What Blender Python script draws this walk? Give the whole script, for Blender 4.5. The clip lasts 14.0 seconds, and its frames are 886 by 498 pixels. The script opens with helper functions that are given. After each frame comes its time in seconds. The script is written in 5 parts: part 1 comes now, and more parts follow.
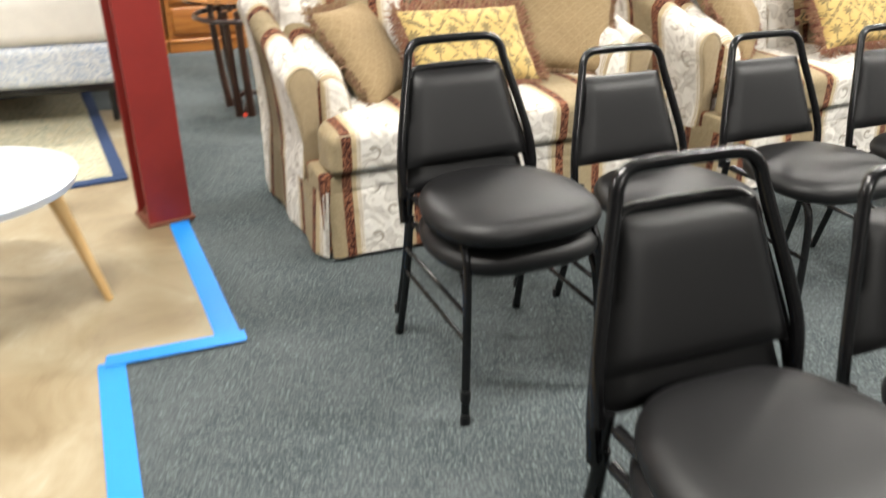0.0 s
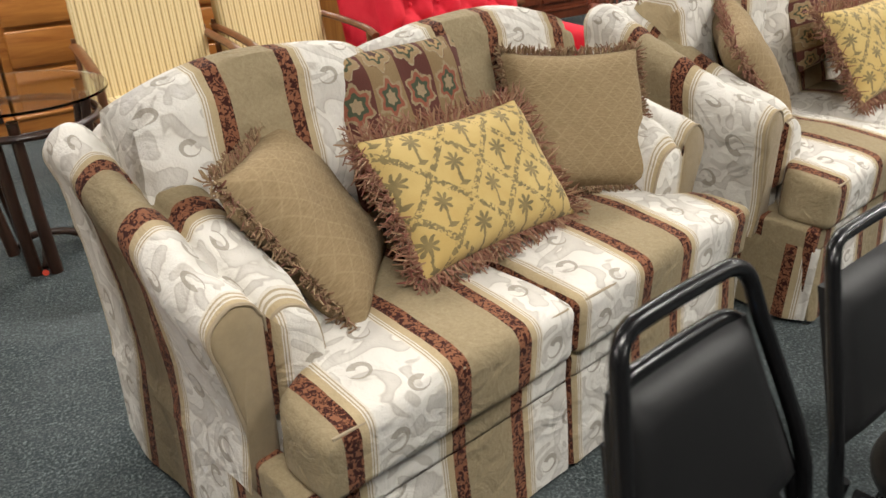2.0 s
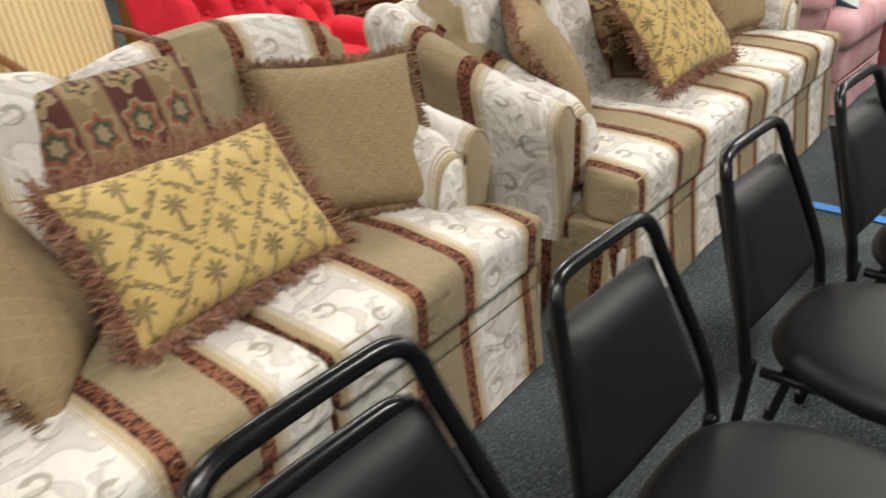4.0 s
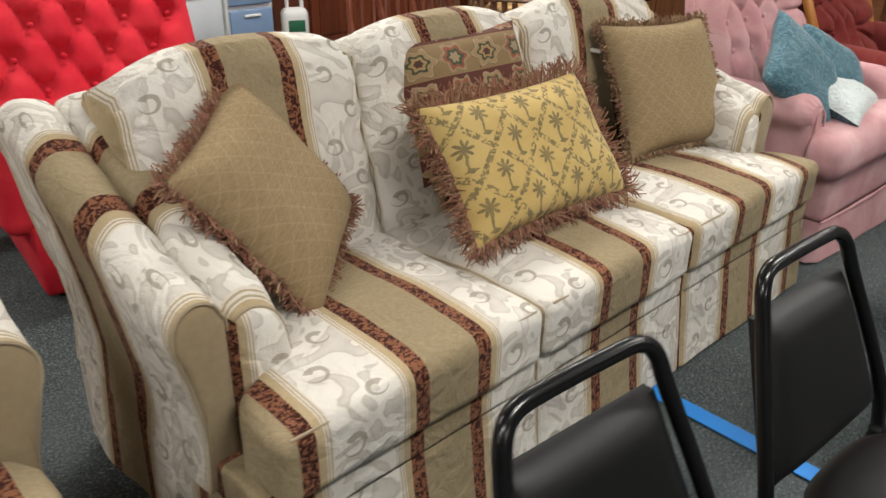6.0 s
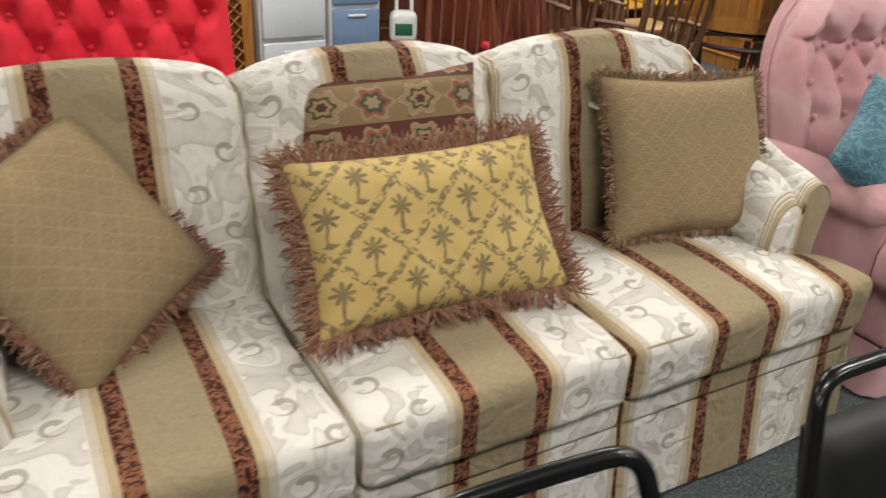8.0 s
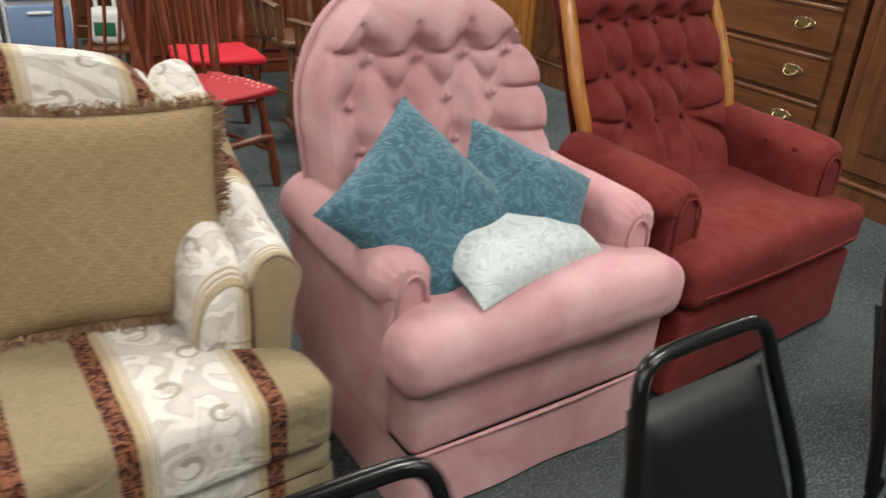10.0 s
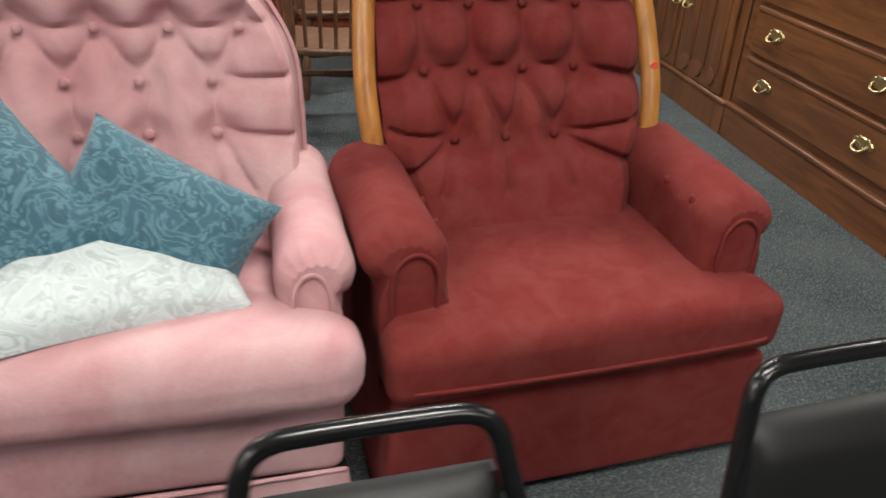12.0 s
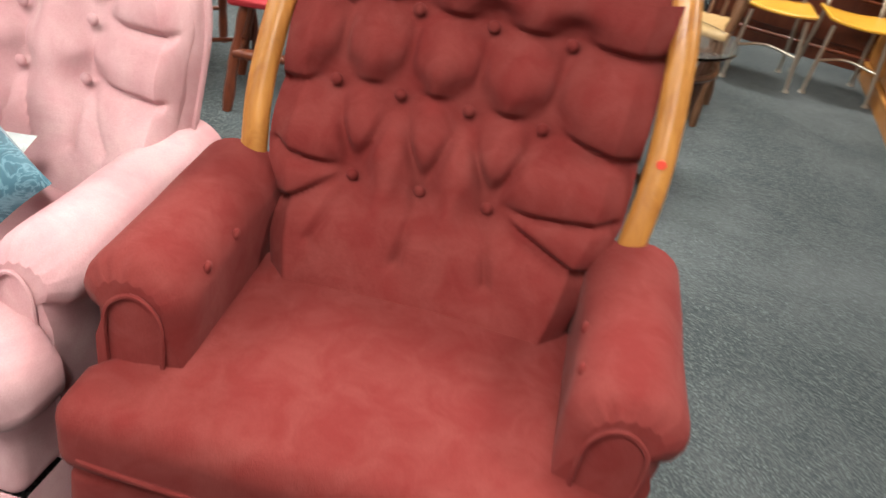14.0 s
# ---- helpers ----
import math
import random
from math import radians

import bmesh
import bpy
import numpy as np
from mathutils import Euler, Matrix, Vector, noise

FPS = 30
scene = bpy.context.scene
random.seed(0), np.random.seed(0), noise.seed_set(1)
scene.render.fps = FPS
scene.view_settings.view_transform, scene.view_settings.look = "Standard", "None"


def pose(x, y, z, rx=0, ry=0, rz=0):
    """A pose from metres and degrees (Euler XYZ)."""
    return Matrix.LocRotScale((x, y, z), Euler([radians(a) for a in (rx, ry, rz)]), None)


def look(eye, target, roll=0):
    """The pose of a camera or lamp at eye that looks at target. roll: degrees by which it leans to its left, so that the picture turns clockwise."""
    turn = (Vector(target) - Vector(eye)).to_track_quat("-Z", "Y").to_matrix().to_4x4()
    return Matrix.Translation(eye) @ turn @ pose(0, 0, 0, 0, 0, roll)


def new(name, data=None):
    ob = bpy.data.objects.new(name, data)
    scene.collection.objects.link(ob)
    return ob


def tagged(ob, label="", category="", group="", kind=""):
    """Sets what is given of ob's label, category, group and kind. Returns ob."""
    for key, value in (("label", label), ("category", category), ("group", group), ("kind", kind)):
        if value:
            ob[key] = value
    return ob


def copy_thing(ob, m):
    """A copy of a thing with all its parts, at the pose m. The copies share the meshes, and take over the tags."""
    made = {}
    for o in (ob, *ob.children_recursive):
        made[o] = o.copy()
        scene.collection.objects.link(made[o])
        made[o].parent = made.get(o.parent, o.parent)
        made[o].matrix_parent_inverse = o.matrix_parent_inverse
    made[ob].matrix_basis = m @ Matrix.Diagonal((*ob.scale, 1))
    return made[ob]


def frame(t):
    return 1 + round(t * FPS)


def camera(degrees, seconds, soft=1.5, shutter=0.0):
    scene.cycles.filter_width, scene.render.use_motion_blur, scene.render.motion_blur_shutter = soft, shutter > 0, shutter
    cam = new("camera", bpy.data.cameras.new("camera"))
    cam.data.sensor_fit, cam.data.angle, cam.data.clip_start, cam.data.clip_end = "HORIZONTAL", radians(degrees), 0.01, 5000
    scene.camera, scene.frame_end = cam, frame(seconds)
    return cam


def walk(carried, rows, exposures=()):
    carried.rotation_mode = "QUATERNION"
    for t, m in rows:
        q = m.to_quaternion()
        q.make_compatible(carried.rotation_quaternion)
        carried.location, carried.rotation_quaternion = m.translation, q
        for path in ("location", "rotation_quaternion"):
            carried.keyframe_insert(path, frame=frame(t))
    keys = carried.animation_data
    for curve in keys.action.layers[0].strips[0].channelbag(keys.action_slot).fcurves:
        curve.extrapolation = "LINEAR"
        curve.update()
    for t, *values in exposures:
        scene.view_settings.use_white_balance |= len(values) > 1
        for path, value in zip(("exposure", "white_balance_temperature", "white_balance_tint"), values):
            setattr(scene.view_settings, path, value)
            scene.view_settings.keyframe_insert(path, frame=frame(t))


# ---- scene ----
cam = camera(59.0, 14.0, shutter=0.4)
PATH = [
    (0, (-0.107, -0.01, 1.304), (-0.027, 1.785, 0.426), 0.1),
    (0.5, (-0.207, 0.429, 1.334), (0.049, 2.253, 0.554), -2.5),
    (1, (-0.332, 0.861, 1.345), (0.019, 2.678, 0.585), -1.9),
    (1.5, (-0.462, 1.249, 1.348), (0.036, 3.002, 0.525), -1.3),
    (2, (-0.535, 1.518, 1.349), (0.07, 3.208, 0.466), -1.0),
    (2.5, (-0.641, 1.641, 1.346), (0.104, 3.237, 0.4), -1.0),
    (3, (-0.609, 1.65, 1.353), (0.217, 3.211, 0.415), -1.4),
    (3.5, (-0.402, 1.577, 1.359), (0.38, 3.181, 0.456), -2.4),
    (4, (-0.138, 1.613, 1.325), (0.698, 3.189, 0.421), -3.2),
    (4.2, (-0.025, 1.675, 1.313), (0.858, 3.241, 0.436), -2.7),
    (6.3, (1.284, 2.093, 1.334), (1.858, 3.805, 0.475), 1.2),
    (6.5, (1.349, 2.109, 1.334), (1.836, 3.835, 0.448), 1.1),
    (7, (1.453, 2.214, 1.314), (1.858, 3.926, 0.364), 2.2),
    (7.5, (1.668, 2.249, 1.356), (1.959, 3.957, 0.356), 3.1),
    (8, (1.919, 2.284, 1.389), (2.153, 4.071, 0.522), 2.9),
    (8.5, (2.178, 2.458, 1.386), (2.493, 4.232, 0.52), 2.5),
    (9, (2.527, 2.522, 1.39), (2.954, 4.273, 0.524), 3.2),
    (9.2, (2.638, 2.56, 1.392), (3.148, 4.291, 0.53), 4.5),
    (11.3, (4.093, 3.041, 1.387), (4.176, 4.817, 0.47), 1.7),
    (11.5, (4.197, 3.108, 1.377), (4.209, 4.874, 0.438), 1.4),
    (12, (4.526, 3.183, 1.367), (4.351, 4.927, 0.405), 3.2),
    (12.5, (4.812, 3.349, 1.371), (4.485, 5.068, 0.403), 5.5),
    (13, (5.089, 3.513, 1.366), (4.571, 5.183, 0.395), 7.9),
    (13.5, (5.3, 3.682, 1.401), (4.62, 5.283, 0.414), 9.8),
    (14, (5.191, 3.949, 1.399), (4.355, 5.411, 0.322), 11.9),
]
EXPOSURES = [(0, 0.6), (0.5, 0.52), (1.5, 0.0), (2.5, -0.38), (4, -0.34), (6.5, -0.6), (8, -0.62), (9, -0.63), (11.5, -0.58), (12.5, -0.2), (14, 0.22)]
walk(cam, [(t, look(eye, target, roll)) for t, eye, target, roll in PATH], EXPOSURES)

LAMPS = [(-0.6, 1.2), (2.6, 1.8), (5.0, 3.4), (-1.5, 5.2), (1.6, 5.6), (4.2, 6.6), (7.2, 6.2), (4.0, 9.6), (0.5, 8.8), (2.2, -2.0), (-4.0, 2.0), (7.0, 1.5)]
LAMP_POWER = 96.0
# ---- light ----
world = bpy.data.worlds.new("world")
scene.world = world
world.use_nodes = True
world.node_tree.nodes["Background"].inputs[0].default_value = (0.9, 0.95, 1.0, 1)
world.node_tree.nodes["Background"].inputs[1].default_value = 0.01


# ---- materials ----
class Net:
    """A short way to write node trees."""

    def __init__(self, name):
        self.m = bpy.data.materials.new(name)
        self.m.use_nodes = True
        self.t = self.m.node_tree
        self.b = self.t.nodes["Principled BSDF"]
        self.co = self.t.nodes.new("ShaderNodeTexCoord")

    def n(self, kind, **kw):
        node = self.t.nodes.new("ShaderNode" + kind)
        for k, v in kw.items():
            if k.startswith("i_"):
                node.inputs[k[2:].replace("_", " ")].default_value = v
        return node

    def link(self, a, b):
        self.t.links.new(a, b)

    def math(self, op, a, b=None, c=None):
        node = self.t.nodes.new("ShaderNodeMath")
        node.operation = op
        for i, v in enumerate((a, b, c)):
            if v is None:
                continue
            if isinstance(v, (int, float)):
                node.inputs[i].default_value = v
            else:
                self.link(v, node.inputs[i])
        return node.outputs[0]

    def noise(self, scale, detail=4, rough=0.55, vec=None, dist=0.0):
        node = self.t.nodes.new("ShaderNodeTexNoise")
        node.inputs["Scale"].default_value = scale
        node.inputs["Detail"].default_value = detail
        node.inputs["Roughness"].default_value = rough
        node.inputs["Distortion"].default_value = dist
        self.link(vec or self.co.outputs["Object"], node.inputs["Vector"])
        return node.outputs["Fac"]

    def ramp(self, fac, stops, mode="LINEAR"):
        node = self.t.nodes.new("ShaderNodeValToRGB")
        node.color_ramp.interpolation = mode
        els = node.color_ramp.elements
        while len(els) < len(stops):
            els.new(0.5)
        for e, (p, c) in zip(els, stops):
            e.position = p
            e.color = (*c, 1) if len(c) == 3 else c
        self.link(fac, node.inputs[0])
        return node.outputs[0]

    def mix(self, fac, a, b, mode="MIX"):
        node = self.t.nodes.new("ShaderNodeMix")
        node.data_type = "RGBA"
        node.blend_type = mode
        if isinstance(fac, (int, float)):
            node.inputs[0].default_value = fac
        else:
            self.link(fac, node.inputs[0])
        for i, v in ((6, a), (7, b)):
            if isinstance(v, tuple):
                node.inputs[i].default_value = (*v, 1)
            else:
                self.link(v, node.inputs[i])
        return node.outputs[2]

    def scaled(self, sx, sy, sz, source="Object"):
        node = self.t.nodes.new("ShaderNodeMapping")
        node.inputs["Scale"].default_value = (sx, sy, sz)
        self.link(self.co.outputs[source], node.inputs["Vector"])
        return node.outputs[0]

    def xyz(self, vec=None):
        node = self.t.nodes.new("ShaderNodeSeparateXYZ")
        self.link(vec or self.co.outputs["Object"], node.inputs[0])
        return node.outputs

    def bump(self, height, strength=0.3, dist=0.01):
        node = self.t.nodes.new("ShaderNodeBump")
        node.inputs["Strength"].default_value = strength
        node.inputs["Distance"].default_value = dist
        self.link(height, node.inputs["Height"])
        self.link(node.outputs[0], self.b.inputs["Normal"])

    def done(self, colour=None, rough=0.6, metal=0.0, **kw):
        if colour is not None:
            if isinstance(colour, tuple):
                self.b.inputs["Base Color"].default_value = (*colour, 1)
            else:
                self.link(colour, self.b.inputs["Base Color"])
        if isinstance(rough, (int, float)):
            self.b.inputs["Roughness"].default_value = rough
        else:
            self.link(rough, self.b.inputs["Roughness"])
        self.b.inputs["Metallic"].default_value = metal
        for k, v in kw.items():
            self.b.inputs[k.replace("_", " ")].default_value = v
        return self.m


def mul(c, k):
    return tuple(v * k for v in c)


def plain(name, c, rough=0.6, metal=0.0, scale=20, vary=0.15, bump=0.1, dist=0.003, **kw):
    s = Net(name)
    f1 = s.noise(scale)
    f2 = s.noise(scale * 9, 3)
    col = s.mix(f1, mul(c, 1 - vary), mul(c, 1 + vary))
    col = s.mix(s.math("MULTIPLY", f2, 0.35), col, mul(c, 0.75))
    if bump:
        s.bump(f2, bump, dist)
    return s.done(col, rough, metal, **kw)


def velvet(name, c, worn, scale=9):
    """Upholstery plush with brushed patches and a fine nap."""
    s = Net(name)
    patch = s.ramp(s.noise(scale, 5, 0.6, dist=0.6), [(0.35, c), (0.72, worn)])
    fine = s.noise(420, 2)
    col = s.mix(s.math("MULTIPLY", fine, 0.5), patch, mul(c, 0.6))
    h = s.math("ADD", s.math("MULTIPLY", s.noise(28, 4), 1.2), s.math("MULTIPLY", fine, 0.35))
    s.bump(h, 0.35, 0.006)
    return s.done(col, 0.9, Sheen_Weight=0.03, Sheen_Roughness=0.4, Specular_IOR_Level=0.12)


def wood(name, dark, light, gloss=0.35, along="x", scale=1.0):
    s = Net(name)
    k = {"x": (2.2, 26, 26), "y": (26, 2.2, 26), "z": (26, 26, 2.2)}[along]
    v = s.scaled(*[a * scale for a in k])
    g = s.noise(1.0, 6, 0.62, v, 0.9)
    big = s.noise(2.3, 2)
    col = s.ramp(g, [(0.3, dark), (0.68, light)])
    col = s.mix(s.math("MULTIPLY", big, 0.35), col, mul(dark, 0.7))
    s.bump(g, 0.12, 0.003)
    return s.done(col, gloss)


def stripe_fabric(name, axis):
    """Woven stripe: olive band, dark leopard borders, gold lines and a white damask with pale leaves and hooked curls.
    The stripes follow an axis of the part, or the run of the cloth stored on it ("cloth")."""
    s = Net(name)
    x, y, z = s.xyz()
    if axis == "cloth":
        run, over = s.n("Attribute"), s.n("Attribute")
        run.attribute_name, over.attribute_name = "along", "across"
        a, q = run.outputs["Fac"], over.outputs["Fac"]
    else:
        a = {"x": x, "y": y}[axis]
        q = s.math("ADD", y if axis == "x" else x, z)
    wob = s.math("MULTIPLY", s.math("SUBTRACT", s.noise(9, 2), 0.5), 0.006)
    a = s.math("ADD", a, wob)
    p = s.math("PINGPONG", a, 0.222)
    r = s.math("DIVIDE", p, 0.222)
    weave = s.noise(260, 2)
    olive = s.mix(s.math("MULTIPLY", s.noise(110, 4, 0.75), 0.9), (0.20, 0.152, 0.085), (0.40, 0.325, 0.205))
    wine = s.ramp(s.noise(85, 2, 0.5, dist=1.4), [(0.47, (0.040, 0.011, 0.008)), (0.53, (0.23, 0.095, 0.05))], "LINEAR")
    gold = s.mix(weave, (0.36, 0.27, 0.15), (0.48, 0.39, 0.25))
    # pale leaves: soft bands of a warped field with a darker rim on one side
    n1 = s.noise(7.0, 1.5, 0.4, dist=2.0)
    leaf = s.ramp(n1, [(0.30, (0.60, 0.57, 0.52)), (0.40, (0.54, 0.51, 0.465)), (0.425, (0.45, 0.415, 0.365)), (0.44, (0.69, 0.66, 0.605)), (0.565, (0.71, 0.685, 0.635)), (0.58, (0.50, 0.465, 0.415)), (0.62, (0.58, 0.55, 0.505)), (0.72, (0.66, 0.63, 0.59))])
    # hooked curls, two to a repeat and turned about, each a thick arc that thins towards its tail
    uu = s.math("SUBTRACT", s.math("MULTIPLY", s.math("FRACT", s.math("DIVIDE", a, 0.444)), 0.444), 0.222)

    def curl(cu, cq, turn, rad):
        du = s.math("MULTIPLY", s.math("SUBTRACT", uu, cu), turn)
        dq = s.math("SUBTRACT", s.math("MULTIPLY", s.math("FRACT", s.math("ADD", s.math("DIVIDE", q, 0.21), cq)), 0.21), 0.105)
        rr = s.math("SQRT", s.math("ADD", s.math("MULTIPLY", du, du), s.math("MULTIPLY", dq, dq)))
        ang = s.math("ARCTAN2", dq, du)
        grow = s.math("MULTIPLY_ADD", ang, 0.0016, 0.0052)
        arc = s.math("LESS_THAN", s.math("ABSOLUTE", s.math("SUBTRACT", rr, s.math("MULTIPLY_ADD", ang, -0.0022, rad))), grow)
        return s.math("MULTIPLY", arc, s.math("LESS_THAN", ang, 2.6))

    hook = s.math("MAXIMUM", curl(-0.034, 0.15, 1.0, 0.021), curl(0.036, 0.65, -1.0, 0.019))
    leaf = s.mix(s.math("MULTIPLY", hook, 0.72), leaf, (0.23, 0.195, 0.15))
    leaf = s.mix(s.math("MULTIPLY", weave, 0.25), leaf, (0.55, 0.50, 0.43))
    lines = s.math("GREATER_THAN", s.math("SINE", s.math("MULTIPLY", p, 900.0)), 0.2)
    cream = s.mix(lines, (0.62, 0.57, 0.49), (0.37, 0.30, 0.20))
    col = s.mix(s.math("GREATER_THAN", r, 0.31), olive, wine)
    col = s.mix(s.math("GREATER_THAN", r, 0.475), col, gold)
    col = s.mix(s.math("GREATER_THAN", r, 0.555), col, cream)
    col = s.mix(s.math("GREATER_THAN", r, 0.63), col, leaf)
    h = s.math("ADD", s.math("MULTIPLY", s.noise(14, 3, 0.5, dist=0.8), 2.6), s.math("MULTIPLY", weave, 0.25))
    s.bump(h, 0.5, 0.012)
    return s.done(col, 0.9, Sheen_Weight=0.04, Specular_IOR_Level=0.15)


def palm_fabric():
    """Gold plush printed with rows of small palms joined by leafy diamonds."""
    s = Net("palm plush")
    x, y, z = s.xyz()

    def palm(cx, cy):
        # position inside a repeating cell, in units of half a cell
        u = s.math("SUBTRACT", s.math("MULTIPLY", s.math("FRACT", s.math("ADD", s.math("DIVIDE", x, 0.155), cx)), 2.0), 1.0)
        v = s.math("SUBTRACT", s.math("MULTIPLY", s.math("FRACT", s.math("ADD", s.math("DIVIDE", y, 0.155), cy)), 2.0), 1.0)
        jit = s.math("MULTIPLY", s.math("SUBTRACT", s.noise(60, 2), 0.5), 0.16)
        u = s.math("ADD", u, jit)
        vv = s.math("SUBTRACT", v, 0.2)
        rad = s.math("SQRT", s.math("ADD", s.math("MULTIPLY", u, u), s.math("MULTIPLY", vv, vv)))
        ang = s.math("ARCTAN2", vv, u)
        frond = s.math("MULTIPLY_ADD", s.math("ABSOLUTE", s.math("COSINE", s.math("MULTIPLY", ang, 4.0))), 0.26, 0.08)
        crown = s.math("LESS_THAN", rad, frond)
        trunk = s.math("MULTIPLY", s.math("LESS_THAN", s.math("ABSOLUTE", s.math("SUBTRACT", u, s.math("MULTIPLY", vv, 0.12))), 0.045),
                       s.math("MULTIPLY", s.math("LESS_THAN", vv, 0.0), s.math("GREATER_THAN", vv, -0.72)))
        foot = s.math("LESS_THAN", s.math("ADD", s.math("MULTIPLY", s.math("ABSOLUTE", u), 0.4), s.math("ABSOLUTE", s.math("ADD", vv, 0.72))), 0.09)
        # leafy lattice along the diagonals
        d = s.math("ABSOLUTE", s.math("SUBTRACT", s.math("ADD", s.math("ABSOLUTE", u), s.math("ABSOLUTE", v)), 1.0))
        leafy = s.math("MULTIPLY", s.math("LESS_THAN", d, 0.14), s.math("GREATER_THAN", s.noise(95, 3), 0.485))
        return s.math("MAXIMUM", s.math("MAXIMUM", crown, leafy), s.math("MAXIMUM", trunk, foot))

    mask = s.math("MAXIMUM", palm(0.1, 0.3), palm(0.6, 0.8))
    soft = s.math("MULTIPLY", mask, s.math("MULTIPLY_ADD", s.noise(40, 2), 0.5, 0.5))
    pile = s.mix(s.noise(7, 4, 0.6, dist=0.8), (0.40, 0.26, 0.075), (0.60, 0.46, 0.20))
    ink = s.mix(s.noise(30, 2), (0.05, 0.048, 0.036), (0.17, 0.14, 0.075))
    col = s.mix(soft, pile, ink)
    s.bump(s.math("ADD", s.noise(18, 3), s.math("MULTIPLY", s.noise(300, 2), 0.3)), 0.35, 0.006)
    return s.done(col, 0.85, Sheen_Weight=0.12, Sheen_Roughness=0.4, Specular_IOR_Level=0.15)


def tapestry():
    """Woven kilim-like bands with medallions."""
    s = Net("tapestry")
    x, y, z = s.xyz()
    band = s.math("FRACT", s.math("ADD", s.math("DIVIDE", y, 0.19), 0.12))
    bandc = s.ramp(band, [(0.0, (0.10, 0.022, 0.016)), (0.5, (0.27, 0.18, 0.085))], "CONSTANT")
    u = s.math("SUBTRACT", s.math("FRACT", s.math("DIVIDE", x, 0.12)), 0.5)
    v = s.math("SUBTRACT", s.math("FRACT", s.math("MULTIPLY", band, 2.0)), 0.5)
    d = s.math("SQRT", s.math("ADD", s.math("MULTIPLY", u, u), s.math("MULTIPLY", v, v)))
    lobes = s.math("COSINE", s.math("MULTIPLY", s.math("ARCTAN2", v, u), 6.0))
    d = s.math("MULTIPLY", d, s.math("MULTIPLY_ADD", lobes, -0.16, 1.0))
    d = s.math("ADD", d, s.math("MULTIPLY", s.math("SUBTRACT", s.noise(70, 2), 0.5), 0.10))
    cell = s.math("FLOOR", s.math("DIVIDE", x, 0.12))
    rings = s.ramp(d, [(0.0, (0.07, 0.03, 0.02)), (0.10, (0.42, 0.27, 0.12)), (0.18, (0.05, 0.07, 0.035)), (0.25, (0.36, 0.25, 0.13)), (0.36, (0.40, 0.32, 0.2)), (0.40, (0.12, 0.03, 0.02))], "CONSTANT")
    rings2 = s.ramp(d, [(0.0, (0.36, 0.27, 0.16)), (0.14, (0.05, 0.075, 0.04)), (0.24, (0.30, 0.09, 0.05)), (0.33, (0.34, 0.26, 0.15))], "CONSTANT")
    med = s.mix(s.math("MODULO", s.math("ABSOLUTE", cell), 2.0), rings, rings2)
    edge = s.math("MULTIPLY_ADD", s.math("SUBTRACT", s.noise(110, 2), 0.5), 0.18, 0.40)
    col = s.mix(s.math("LESS_THAN", d, edge), bandc, med)
    col = s.mix(s.math("MULTIPLY", s.noise(330, 2), 0.5), col, (0.06, 0.035, 0.02))
    s.bump(s.noise(300, 2), 0.4, 0.003)
    return s.done(col, 0.9)


def carpet():
    s = Net("grey carpet")
    a = s.noise(120, 4, 0.75)
    b = s.noise(34, 4, 0.75)
    c = s.noise(1.4, 6, 0.7)
    col = s.ramp(a, [(0.34, (0.020, 0.026, 0.028)), (0.50, (0.085, 0.104, 0.108)), (0.64, (0.30, 0.345, 0.35))])
    col = s.mix(s.ramp(b, [(0.40, (0.6,) * 3), (0.62, (0.0,) * 3)]), col, (0.054, 0.065, 0.069))
    col = s.mix(s.ramp(c, [(0.42, (0, 0, 0)), (0.70, (0.45, 0.45, 0.45))]), col, (0.19, 0.21, 0.215))
    s.bump(s.math("ADD", a, b), 1.0, 0.012)
    return s.done(col, 0.98, Specular_IOR_Level=0.1)


def concrete():
    s = Net("bare concrete")
    a = s.noise(3.2, 6, 0.65, dist=0.7)
    b = s.noise(45, 4)
    col = s.ramp(a, [(0.30, (0.17, 0.125, 0.07)), (0.46, (0.27, 0.215, 0.13)), (0.60, (0.34, 0.29, 0.195)), (0.72, (0.46, 0.41, 0.32))])
    col = s.mix(s.math("MULTIPLY", b, 0.35), col, (0.25, 0.19, 0.115))
    s.bump(b, 0.15, 0.004)
    return s.done(col, s.ramp(a, [(0.3, (0.35,) * 3), (0.7, (0.65,) * 3)]))


def glass(name, c, alpha_rough=0.03):
    s = Net(name)
    return s.done(c, alpha_rough, Transmission_Weight=1.0, IOR=1.3)


FAB_X, FAB_Y, FAB_ARM = stripe_fabric("striped damask", "x"), stripe_fabric("striped damask across", "y"), stripe_fabric("striped damask on arms", "cloth")
OLIVE = plain("olive chenille", (0.285, 0.215, 0.122), 0.9, scale=60, vary=0.2, bump=0.35, dist=0.004, Sheen_Weight=0.2)
_s = Net("tan woven pillow")
_v = _s.scaled(60, 240, 60)
_w = _s.noise(1.0, 3, 0.6, _v)
_x, _y, _z = _s.xyz()
_d = _s.math("MAXIMUM", _s.math("SINE", _s.math("MULTIPLY", _s.math("ADD", _x, _y), 120.0)), _s.math("SINE", _s.math("MULTIPLY", _s.math("SUBTRACT", _x, _y), 120.0)))
_c = _s.mix(_w, (0.17, 0.115, 0.055), (0.37, 0.275, 0.16))
_c = _s.mix(_s.math("MULTIPLY", _s.math("GREATER_THAN", _d, 0.93), 0.16), _c, (0.46, 0.36, 0.22))
